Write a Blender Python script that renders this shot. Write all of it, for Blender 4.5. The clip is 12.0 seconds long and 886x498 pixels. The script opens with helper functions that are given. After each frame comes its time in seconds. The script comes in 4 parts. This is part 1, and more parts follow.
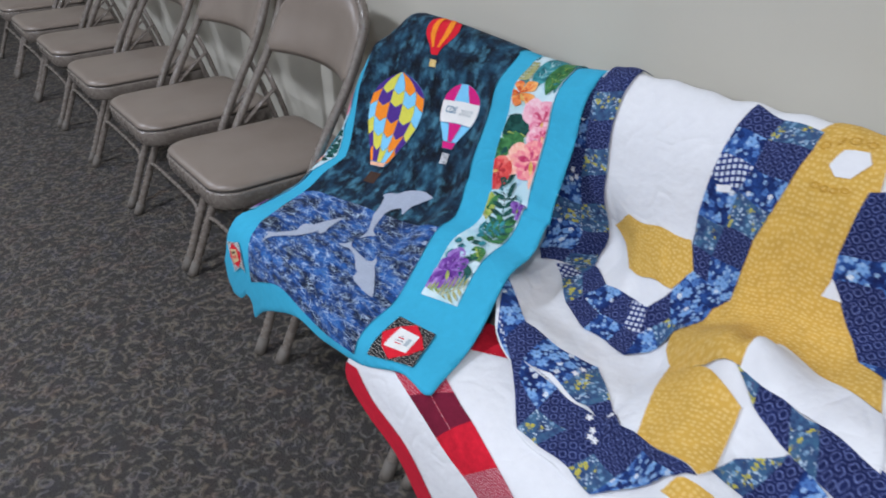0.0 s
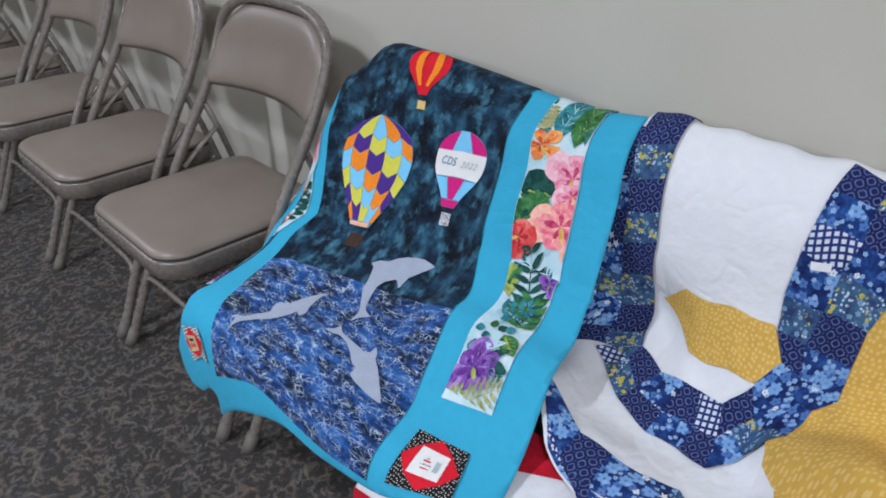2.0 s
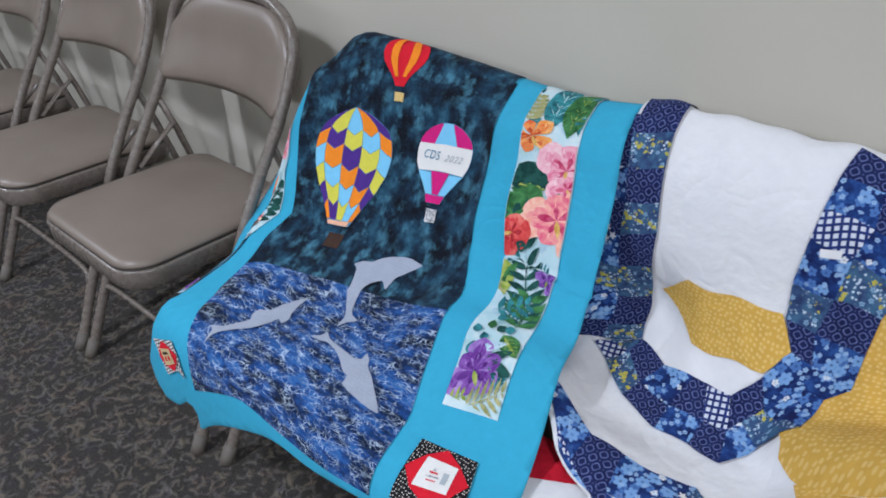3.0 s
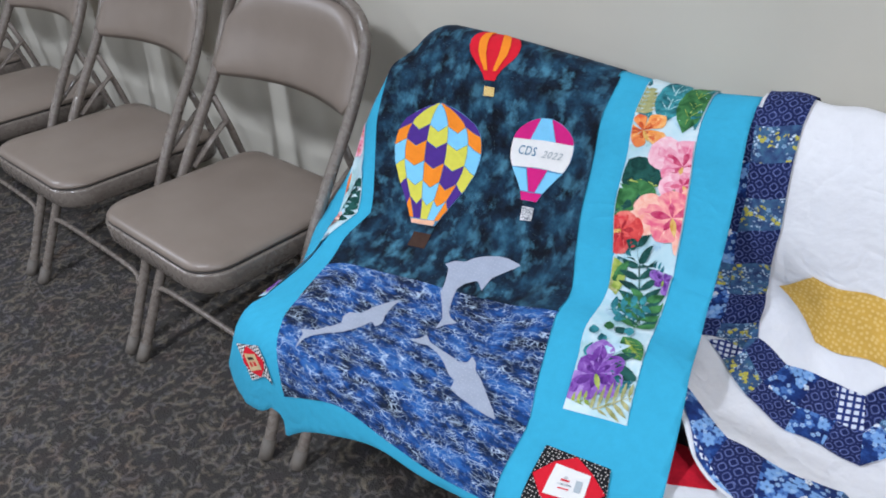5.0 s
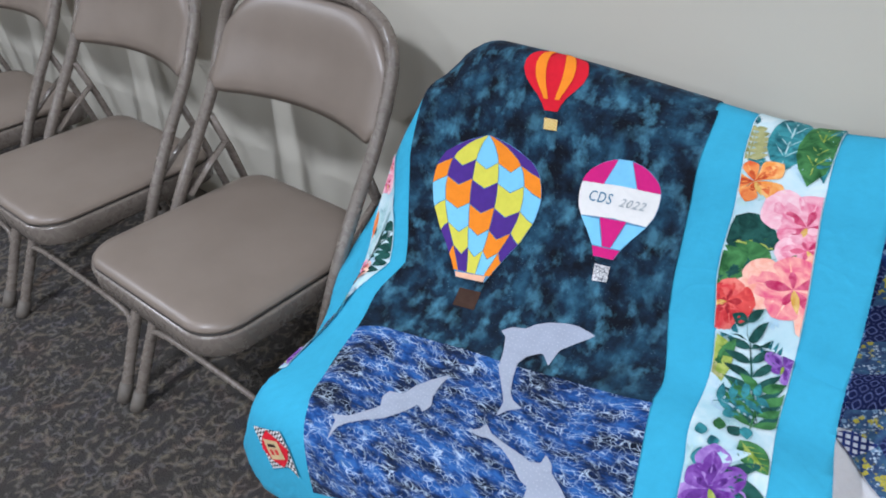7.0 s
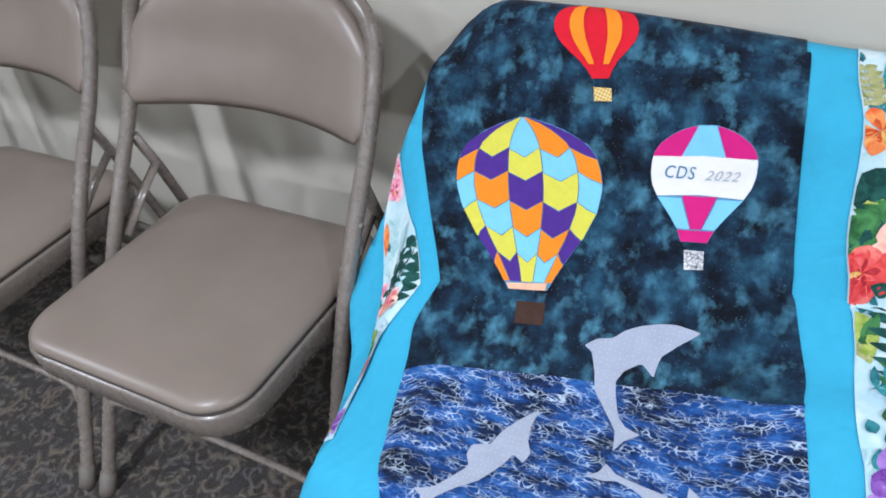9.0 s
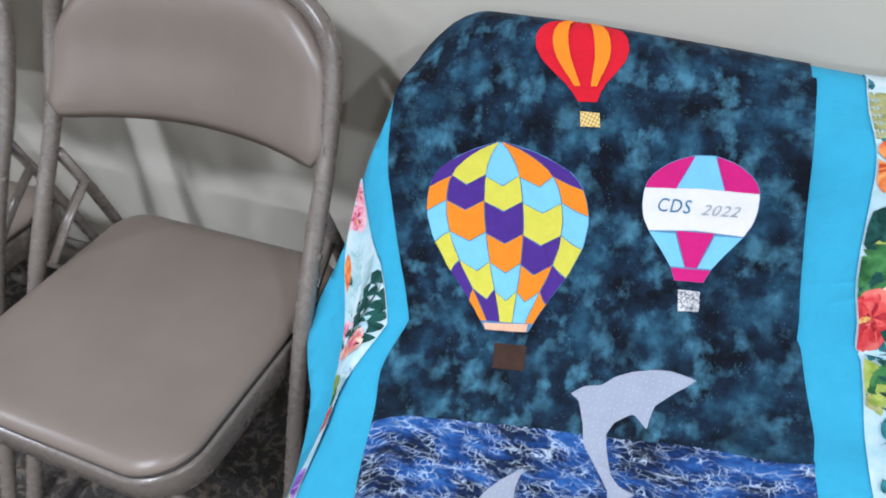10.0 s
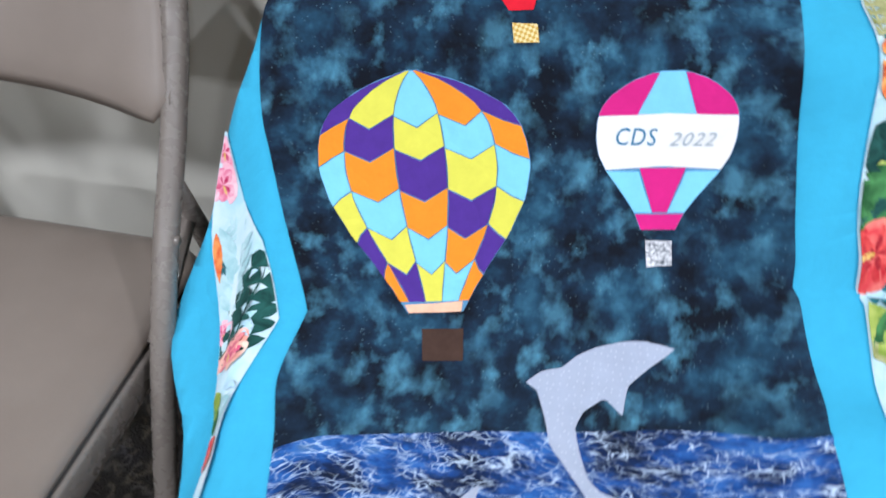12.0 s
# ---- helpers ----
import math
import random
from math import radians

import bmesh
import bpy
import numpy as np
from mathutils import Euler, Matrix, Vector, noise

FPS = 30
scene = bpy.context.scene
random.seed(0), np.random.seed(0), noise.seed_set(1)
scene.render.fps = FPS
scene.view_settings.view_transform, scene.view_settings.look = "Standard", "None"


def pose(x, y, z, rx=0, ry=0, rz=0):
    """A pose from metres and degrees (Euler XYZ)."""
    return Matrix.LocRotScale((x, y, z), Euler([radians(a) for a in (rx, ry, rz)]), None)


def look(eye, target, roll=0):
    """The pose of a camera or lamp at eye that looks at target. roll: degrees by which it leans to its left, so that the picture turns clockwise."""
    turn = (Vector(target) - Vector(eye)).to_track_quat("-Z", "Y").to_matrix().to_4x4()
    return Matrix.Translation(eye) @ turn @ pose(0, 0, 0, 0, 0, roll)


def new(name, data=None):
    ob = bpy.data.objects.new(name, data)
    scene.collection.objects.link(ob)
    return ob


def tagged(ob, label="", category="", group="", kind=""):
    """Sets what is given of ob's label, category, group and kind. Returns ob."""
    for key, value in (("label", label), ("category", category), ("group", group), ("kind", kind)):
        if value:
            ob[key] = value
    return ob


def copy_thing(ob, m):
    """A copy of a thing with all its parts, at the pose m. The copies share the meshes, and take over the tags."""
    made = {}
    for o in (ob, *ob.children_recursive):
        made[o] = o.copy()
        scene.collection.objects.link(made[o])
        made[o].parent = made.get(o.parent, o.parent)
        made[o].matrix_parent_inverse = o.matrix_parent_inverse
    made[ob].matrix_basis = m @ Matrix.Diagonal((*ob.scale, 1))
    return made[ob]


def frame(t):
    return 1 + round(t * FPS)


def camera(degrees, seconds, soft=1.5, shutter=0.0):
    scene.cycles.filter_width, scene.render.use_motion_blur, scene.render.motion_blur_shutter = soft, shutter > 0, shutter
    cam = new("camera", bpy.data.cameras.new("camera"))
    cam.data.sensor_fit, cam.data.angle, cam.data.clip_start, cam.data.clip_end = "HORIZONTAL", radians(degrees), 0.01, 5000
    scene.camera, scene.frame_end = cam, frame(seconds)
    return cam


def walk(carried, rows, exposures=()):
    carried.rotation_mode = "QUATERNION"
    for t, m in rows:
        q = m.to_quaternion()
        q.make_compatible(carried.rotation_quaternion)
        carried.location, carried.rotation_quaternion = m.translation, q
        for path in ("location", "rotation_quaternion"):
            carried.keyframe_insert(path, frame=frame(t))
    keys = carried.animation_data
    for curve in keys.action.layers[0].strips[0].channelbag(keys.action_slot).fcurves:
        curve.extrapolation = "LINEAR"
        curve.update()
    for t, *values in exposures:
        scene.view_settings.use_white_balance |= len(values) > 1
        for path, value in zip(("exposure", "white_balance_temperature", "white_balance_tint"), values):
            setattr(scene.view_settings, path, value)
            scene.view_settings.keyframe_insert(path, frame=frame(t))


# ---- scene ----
import collections
cam = camera(61.6, 12.0, soft=1.8, shutter=0.5)
PATH = [
    (0, (1.383, -0.437, 1.108), (-0.029, 0.541, 0.083), -4.1),
    (0.5, (1.303, -0.422, 1.107), (-0.13, 0.531, 0.088), -4.3),
    (1, (1.2, -0.382, 1.119), (-0.223, 0.618, 0.133), -4.7),
    (1.5, (1.156, -0.37, 1.11), (-0.187, 0.704, 0.088), -3.2),
    (2, (1.108, -0.381, 1.116), (-0.17, 0.747, 0.069), -3.9),
    (2.5, (1.065, -0.389, 1.114), (-0.134, 0.803, 0.045), -4.8),
    (2.7, (1.053, -0.387, 1.114), (-0.124, 0.816, 0.034), -4.2),
    (4.3, (0.939, -0.434, 1.115), (-0.21, 0.753, -0.011), -3.6),
    (4.5, (0.93, -0.449, 1.115), (-0.221, 0.749, 0.0), -3.8),
    (5, (0.894, -0.469, 1.113), (-0.244, 0.747, 0.006), -4.1),
    (5.5, (0.867, -0.474, 1.114), (-0.251, 0.757, 0.002), -3.7),
    (6, (0.825, -0.443, 1.111), (-0.313, 0.768, -0.003), -4.5),
    (6.5, (0.75, -0.408, 1.107), (-0.373, 0.811, -0.013), -3.7),
    (6.7, (0.724, -0.389, 1.111), (-0.388, 0.827, -0.023), -3.9),
    (8.5, (0.487, -0.323, 1.098), (-0.387, 0.954, -0.169), -6.3),
    (9, (0.421, -0.32, 1.089), (-0.366, 0.983, -0.207), -8.0),
    (9.5, (0.395, -0.305, 1.084), (-0.312, 1.042, -0.214), -6.5),
    (10, (0.353, -0.249, 1.074), (-0.29, 1.105, -0.25), -4.7),
    (10.5, (0.341, -0.17, 1.054), (-0.254, 1.132, -0.342), -3.1),
    (11, (0.307, -0.099, 1.012), (-0.204, 1.19, -0.429), 0.2),
    (11.5, (0.298, -0.081, 0.973), (-0.097, 1.233, -0.482), 2.9),
    (12, (0.261, -0.149, 0.954), (0.0, 1.268, -0.434), 0.6),
]
walk(cam, [(t, look(eye, target, roll)) for t, eye, target, roll in PATH],
     exposures=[(0.0, -0.30), (1.5, -0.36), (2.5, -0.36), (4.5, -0.25), (5.5, -0.09), (6.5, -0.09), (8.5, 0.08), (9.0, 0.10), (10.0, 0.07), (11.0, -0.10), (11.5, 0.10), (12.0, 0.25)])

# ---- light ----
world = bpy.data.worlds.new("room_air")
world.use_nodes = True
world.node_tree.nodes["Background"].inputs["Color"].default_value = (0.9, 0.95, 1.0, 1)
world.node_tree.nodes["Background"].inputs["Strength"].default_value = 0.01
scene.world = world
LAMP_WATTS = 48.0
LAMP_COLOUR = (0.89, 0.965, 1.125)
LAMP_PLACES = [(-2.9 + 2.6 * i, y) for i in range(4) for y in (-1.2, -4.0)]
WALL_Y, CEILING_Z = 0.535, 2.6


# ---- materials ----
def material(name, rough=0.8, metal=0.0):
    m = bpy.data.materials.new(name)
    m.use_nodes = True
    b = m.node_tree.nodes["Principled BSDF"]
    b.inputs["Roughness"].default_value, b.inputs["Metallic"].default_value = rough, metal
    return m, m.node_tree, b


def node(tree, kind, **values):
    n = tree.nodes.new(kind)
    for key, value in values.items():
        n.inputs[key.replace("_", " ")].default_value = value
    return n


def coords(tree, flat=False, scale=(1, 1, 1), turn=0.0):
    """Where a pattern is read: the cloth's own flat measure, or the object's."""
    c = tree.nodes.new("ShaderNodeTexCoord")
    m = tree.nodes.new("ShaderNodeMapping")
    m.inputs["Scale"].default_value, m.inputs["Rotation"].default_value = scale, (0, 0, turn)
    tree.links.new(c.outputs["UV" if flat else "Object"], m.inputs["Vector"])
    return m.outputs["Vector"]


def noise_of(tree, at, scale, detail=3.0, rough=0.55, warp=0.0):
    n = node(tree, "ShaderNodeTexNoise", Scale=scale, Detail=detail, Roughness=rough, Distortion=warp)
    tree.links.new(at, n.inputs["Vector"])
    return n.outputs["Fac"]


def cells(tree, at, scale, feature="F1", random=1.0):
    n = node(tree, "ShaderNodeTexVoronoi", Scale=scale, Randomness=random)
    n.feature = feature
    tree.links.new(at, n.inputs["Vector"])
    return n


def flat_cells(tree, at, scale, feature="F1", random=1.0):
    v = cells(tree, at, scale, feature, random)
    v.voronoi_dimensions = "2D"
    return v


def ramp(tree, fac, stops, mode="LINEAR"):
    r = tree.nodes.new("ShaderNodeValToRGB")
    r.color_ramp.interpolation = mode
    while len(r.color_ramp.elements) < len(stops):
        r.color_ramp.elements.new(0.5)
    for e, (place, colour) in zip(r.color_ramp.elements, stops):
        e.position, e.color = place, (*colour, 1)
    tree.links.new(fac, r.inputs["Fac"])
    return r.outputs["Color"]


def mix(tree, fac, a, b, kind="MIX"):
    n = tree.nodes.new("ShaderNodeMix")
    n.data_type, n.blend_type = "RGBA", kind
    for socket, value in ((n.inputs["Factor"], fac), (n.inputs["A"], a), (n.inputs["B"], b)):
        if isinstance(value, bpy.types.NodeSocket):
            tree.links.new(value, socket)
        elif isinstance(value, tuple):
            socket.default_value = (*value, 1)
        else:
            socket.default_value = value
    return n.outputs["Result"]


def bump(tree, b, height, strength, depth=0.002):
    n = node(tree, "ShaderNodeBump", Strength=strength, Distance=depth)
    tree.links.new(height, n.inputs["Height"])
    tree.links.new(n.outputs["Normal"], b.inputs["Normal"])


def maths(tree, kind, a, b=0.0):
    n = tree.nodes.new("ShaderNodeMath")
    n.operation = kind
    for socket, value in zip(n.inputs, (a, b)):
        if isinstance(value, bpy.types.NodeSocket):
            tree.links.new(value, socket)
        else:
            socket.default_value = value
    return n.outputs[0]


def weave(tree, b, at, strength=0.25):
    """Cloth: a fine thread grain, soft puckers and a few long creases."""
    fine, soft = noise_of(tree, at, 900, 2), noise_of(tree, at, 38, 3)
    crease = maths(tree, "ABSOLUTE", maths(tree, "SUBTRACT", noise_of(tree, at, 11, 2, 0.5, 0.6), 0.5))
    crease = maths(tree, "MINIMUM", maths(tree, "MULTIPLY", crease, 9.0), 0.8)
    both = maths(tree, "ADD", maths(tree, "MULTIPLY", fine, 0.12), soft)
    bump(tree, b, maths(tree, "ADD", both, maths(tree, "MULTIPLY", crease, 0.55)), strength * 1.5, 0.004)
    b.inputs["Sheen Weight"].default_value = 0.02
    b.inputs["Specular IOR Level"].default_value = 0.15


def plain_cloth(name, colour, vary=0.10, rough=0.9, strength=0.25):
    m, tree, b = material(name, rough)
    at = coords(tree, True)
    dark = tuple(c * (1 - vary) for c in colour)
    light = tuple(min(1.0, c * (1 + vary)) for c in colour)
    tree.links.new(ramp(tree, noise_of(tree, at, 60, 5, 0.7), [(0.3, dark), (0.7, light)]), b.inputs["Base Color"])
    weave(tree, b, at, strength)
    return m


def dotted_cloth(name, ground, dot, scale, size, vary=0.08, share=1.0):
    """Small scattered dots on a plain ground."""
    m, tree, b = material(name, 0.9)
    at = coords(tree, True)
    v = flat_cells(tree, at, scale, random=0.55)
    spot = ramp(tree, v.outputs["Distance"], [(size, (1, 1, 1)), (size + 0.08, (0, 0, 0))])
    base = ramp(tree, noise_of(tree, at, 40, 4), [(0.3, tuple(c * (1 - vary) for c in ground)), (0.7, tuple(c * (1 + vary) for c in ground))])
    tree.links.new(mix(tree, maths(tree, "MULTIPLY", spot, share), base, dot), b.inputs["Base Color"])
    weave(tree, b, at)
    return m


def sky_cloth():
    """Night sky: soft sponged blue puffs over a nearly black teal, with fine pale specks."""
    m, tree, b = material("night_sky_print", 0.88)
    at = coords(tree, True)
    cloud = ramp(tree, noise_of(tree, at, 22, 4, 0.60), [(0.38, (0.004, 0.006, 0.011)), (0.50, (0.008, 0.020, 0.040)), (0.60, (0.014, 0.052, 0.092)), (0.74, (0.032, 0.115, 0.180))])
    sponge = noise_of(tree, coords(tree, True, (1.15, 0.9, 1.0)), 36, 4, 0.55)
    puff = ramp(tree, sponge, [(0.50, (0, 0, 0)), (0.59, (0.38, 0.38, 0.38)), (0.70, (0.90, 0.90, 0.90))])
    puff = mix(tree, 1.0, puff, ramp(tree, noise_of(tree, at, 15, 2), [(0.36, (0.25, 0.25, 0.25)), (0.58, (1, 1, 1))]), "MULTIPLY")
    both = mix(tree, puff, cloud, (0.080, 0.255, 0.365))
    v = flat_cells(tree, at, 170)
    star = ramp(tree, v.outputs["Distance"], [(0.04, (0.26, 0.26, 0.26)), (0.12, (0, 0, 0))])
    star = mix(tree, 1.0, star, ramp(tree, noise_of(tree, at, 60, 2), [(0.52, (0, 0, 0)), (0.64, (1, 1, 1))]), "MULTIPLY")
    tree.links.new(mix(tree, star, both, (0.30, 0.52, 0.60)), b.inputs["Base Color"])
    weave(tree, b, at)
    return m


def sea_cloth():
    m, tree, b = material("sea_print", 0.88)
    at = coords(tree, True, (1.0, 2.3, 1.0), 0.12)
    wob = node(tree, "ShaderNodeTexNoise", Scale=30, Detail=3)
    tree.links.new(at, wob.inputs["Vector"])
    warped = node(tree, "ShaderNodeVectorMath")
    warped.operation = "MULTIPLY_ADD"
    tree.links.new(wob.outputs["Color"], warped.inputs[0])
    warped.inputs[1].default_value = (0.03, 0.03, 0.0)
    tree.links.new(at, warped.inputs[2])
    water = ramp(tree, noise_of(tree, at, 15, 6, 0.68), [(0.35, (0.004, 0.007, 0.018)), (0.44, (0.006, 0.018, 0.066)), (0.53, (0.010, 0.055, 0.21)), (0.61, (0.026, 0.120, 0.37)), (0.69, (0.06, 0.14, 0.30)), (0.80, (0.18, 0.22, 0.28))])
    lines = None
    for scale, wide in ((48, 0.045), (88, 0.055)):
        v = cells(tree, warped.outputs[0], scale, "DISTANCE_TO_EDGE")
        one = ramp(tree, v.outputs["Distance"], [(0.0, (1, 1, 1)), (wide, (0, 0, 0))])
        lines = one if lines is None else mix(tree, 1.0, lines, one, "LIGHTEN")
    patchy = ramp(tree, noise_of(tree, at, 40, 3), [(0.42, (0.02, 0.02, 0.02)), (0.62, (0.85, 0.85, 0.85))])
    tree.links.new(mix(tree, mix(tree, 1.0, lines, patchy, "MULTIPLY"), water, (0.60, 0.74, 0.90)), b.inputs["Base Color"])
    weave(tree, b, at)
    return m


def geometric_cloth():
    """Navy print: a pale lattice of rounded lozenges with a small mark between them."""
    m, tree, b = material("navy_tile_print", 0.9)
    at = coords(tree, True, (1, 1, 1), 0.78)
    v = flat_cells(tree, at, 82, random=0.0)
    v.distance = "MINKOWSKI"
    v.inputs["Exponent"].default_value = 3.5
    ring = ramp(tree, v.outputs["Distance"], [(0.24, (0, 0, 0)), (0.29, (1, 1, 1)), (0.34, (0.9, 0.9, 0.9)), (0.40, (0, 0, 0)), (0.53, (0, 0, 0)), (0.57, (0.55, 0.55, 0.55))])
    base = ramp(tree, noise_of(tree, at, 45, 3), [(0.3, (0.008, 0.012, 0.060)), (0.7, (0.014, 0.022, 0.092))])
    worn = ramp(tree, noise_of(tree, at, 130, 3), [(0.3, (0.30, 0.30, 0.30)), (0.7, (0.95, 0.95, 0.95))])
    tree.links.new(mix(tree, mix(tree, 1.0, ring, worn, "MULTIPLY"), base, (0.16, 0.20, 0.42)), b.inputs["Base Color"])
    weave(tree, b, at)
    return m


def blossom_mask(tree, scale, size, share, turn, lobes=5.0, eye=True, random=0.85):
    """Where the petals of scattered blossoms lie, 0 to 1."""
    at = coords(tree, True, (1, 1, 1), turn)
    v = flat_cells(tree, at, scale, random=random)
    away = node(tree, "ShaderNodeVectorMath")
    away.operation = "SUBTRACT"
    tree.links.new(at, away.inputs[0])
    tree.links.new(v.outputs["Position"], away.inputs[1])
    xyz = tree.nodes.new("ShaderNodeSeparateXYZ")
    tree.links.new(away.outputs[0], xyz.inputs[0])
    hue = tree.nodes.new("ShaderNodeSeparateColor")
    tree.links.new(v.outputs["Color"], hue.inputs[0])
    way = maths(tree, "ADD", maths(tree, "ARCTAN2", xyz.outputs["Y"], xyz.outputs["X"]), maths(tree, "MULTIPLY", hue.outputs[1], 6.0))
    lobe = maths(tree, "MULTIPLY", maths(tree, "ABSOLUTE", maths(tree, "SINE", maths(tree, "MULTIPLY", way, lobes / 2))), -0.16)
    reach = maths(tree, "ADD", v.outputs["Distance"], maths(tree, "ADD", lobe, 0.08))
    stops = [(size, (1, 1, 1)), (size + 0.05, (0, 0, 0))]
    petals = ramp(tree, reach, ([(0.02, (0.2, 0.2, 0.2)), (0.07, (1, 1, 1))] if eye else []) + stops)
    where = ramp(tree, hue.outputs[0], [(1 - share, (0, 0, 0)), (1 - share + 0.02, (1, 1, 1))])
    return mix(tree, 1.0, petals, where, "MULTIPLY")


def patchy_mask(tree, scale, low, high):
    return ramp(tree, noise_of(tree, coords(tree, True), scale, 3, 0.6), [(low, (0, 0, 0)), (high, (1, 1, 1))])


def meadow_cloth():
    """Dusty blue print with small yellow posies, pale seed heads and a mauve wash."""
    m, tree, b = material("blue_yellow_blossom_print", 0.9)
    at = coords(tree, True)
    out = ramp(tree, noise_of(tree, at, 55, 4, 0.65), [(0.34, (0.022, 0.040, 0.115)), (0.48, (0.040, 0.085, 0.185)), (0.60, (0.050, 0.135, 0.235)), (0.72, (0.085, 0.085, 0.180))])
    seeds = blossom_mask(tree, 230, 0.30, 0.75, 0.4, eye=False)
    out = mix(tree, mix(tree, 1.0, seeds, patchy_mask(tree, 62, 0.52, 0.58), "MULTIPLY"), out, (0.48, 0.60, 0.72))
    out = mix(tree, blossom_mask(tree, 105, 0.24, 0.30, 1.7), out, (0.20, 0.34, 0.50))
    posy = mix(tree, 1.0, blossom_mask(tree, 125, 0.34, 0.95, 2.6, 5.0), patchy_mask(tree, 34, 0.545, 0.575), "MULTIPLY")
    out = mix(tree, posy, out, (0.50, 0.44, 0.06))
    tree.links.new(out, b.inputs["Base Color"])
    weave(tree, b, at)
    return m


def spray_cloth():
    """Navy print of large and small light blue blossoms with a few white ones."""
    m, tree, b = material("navy_white_spray_print", 0.9)
    at = coords(tree, True)
    out = ramp(tree, noise_of(tree, at, 48, 4, 0.65), [(0.36, (0.008, 0.014, 0.075)), (0.52, (0.013, 0.038, 0.160)), (0.66, (0.025, 0.085, 0.290))])
    out = mix(tree, blossom_mask(tree, 70, 0.33, 0.55, 0.3), out, (0.070, 0.165, 0.420))
    out = mix(tree, blossom_mask(tree, 56, 0.36, 0.48, 1.3, 6.0), out, (0.175, 0.335, 0.610))
    out = mix(tree, blossom_mask(tree, 130, 0.30, 0.34, 2.1), out, (0.270, 0.420, 0.640))
    out = mix(tree, blossom_mask(tree, 90, 0.30, 0.07, 2.9), out, (0.66, 0.70, 0.74))
    tree.links.new(out, b.inputs["Base Color"])
    weave(tree, b, at)
    return m


def gingham_cloth():
    """White squares in a navy grid."""
    m, tree, b = material("blue_gingham", 0.9)
    at = coords(tree, True, (1, 1, 1), 0.25)
    v = flat_cells(tree, at, 118, random=0.0)
    v.distance = "CHEBYCHEV"
    square = ramp(tree, v.outputs["Distance"], [(0.27, (0.9, 0.9, 0.9)), (0.34, (0, 0, 0))])
    base = ramp(tree, noise_of(tree, at, 60, 3), [(0.3, (0.012, 0.022, 0.11)), (0.7, (0.022, 0.045, 0.20))])
    tree.links.new(mix(tree, square, base, (0.66, 0.70, 0.78)), b.inputs["Base Color"])
    weave(tree, b, at)
    return m


def wash_cloth(name, inner, outer, scale=55):
    """Watercolour print: two tones running into each other."""
    m, tree, b = material(name, 0.88)
    at = coords(tree, True)
    tree.links.new(ramp(tree, noise_of(tree, at, scale, 3, 0.55, 0.8), [(0.34, inner), (0.66, outer)]), b.inputs["Base Color"])
    weave(tree, b, at)
    return m


def checker_cloth(name, first, second, scale):
    m, tree, b = material(name, 0.9)
    at = coords(tree, True, (1, 1, 1), 0.5)
    v = node(tree, "ShaderNodeTexChecker", Scale=scale)
    tree.links.new(at, v.inputs["Vector"])
    v.inputs["Color1"].default_value, v.inputs["Color2"].default_value = (*first, 1), (*second, 1)
    tree.links.new(v.outputs["Color"], b.inputs["Base Color"])
    return m


def carpet_material():
    m, tree, b = material("loop_carpet", 0.95)
    at = coords(tree)
    out = ramp(tree, noise_of(tree, at, 300, 3, 0.7), [(0.3, (0.022, 0.019, 0.017)), (0.7, (0.060, 0.054, 0.048))])
    shade = ramp(tree, noise_of(tree, at, 16, 3), [(0.40, (0, 0, 0)), (0.65, (0.75, 0.75, 0.75))])
    out = mix(tree, shade, out, (0.045, 0.043, 0.044))
    speck = ramp(tree, noise_of(tree, at, 480, 2), [(0.32, (0.35, 0.35, 0.35)), (0.58, (1, 1, 1))])
    pile = noise_of(tree, at, 330, 3)
    for tone, scale, turn, ring in (((0.195, 0.170, 0.138), 24, 0.0, 0.36), ((0.155, 0.143, 0.128), 29, 1.1, 0.33), ((0.178, 0.152, 0.116), 21, 2.3, 0.40), ((0.135, 0.130, 0.126), 26, 0.5, 0.30)):
        where = coords(tree, False, (1, 1, 1), turn)
        wob = node(tree, "ShaderNodeTexNoise", Scale=26.0, Detail=1.0)
        tree.links.new(where, wob.inputs["Vector"])
        warped = node(tree, "ShaderNodeVectorMath")
        warped.operation = "MULTIPLY_ADD"
        warped.inputs[1].default_value = (0.03, 0.03, 0.0)
        tree.links.new(wob.outputs["Color"], warped.inputs[0])
        tree.links.new(where, warped.inputs[2])
        v = flat_cells(tree, warped.outputs[0], scale)
        line = maths(tree, "ABSOLUTE", maths(tree, "SUBTRACT", v.outputs["Distance"], ring))
        worm = ramp(tree, line, [(0.030, (0.85, 0.85, 0.85)), (0.150, (0, 0, 0))])
        gaps = ramp(tree, noise_of(tree, coords(tree, False, (1, 1, 1), turn + 0.6), scale * 1.4, 1), [(0.49, (0, 0, 0)), (0.59, (1, 1, 1))])
        curl = mix(tree, 1.0, worm, gaps, "MULTIPLY")
        out = mix(tree, mix(tree, 1.0, curl, speck, "MULTIPLY"), out, tone)
        pile = maths(tree, "ADD", pile, maths(tree, "MULTIPLY", curl, 0.5))
    fleck = ramp(tree, noise_of(tree, at, 13, 3, 0.6), [(0.36, (0.95, 0.93, 1.05)), (0.46, (1.02, 1.00, 0.94)), (0.54, (1.03, 0.98, 0.96)), (0.66, (1.12, 0.96, 0.92))])
    tree.links.new(mix(tree, 1.0, out, fleck, "MULTIPLY"), b.inputs["Base Color"])
    bump(tree, b, pile, 0.9, 0.006)
    return m


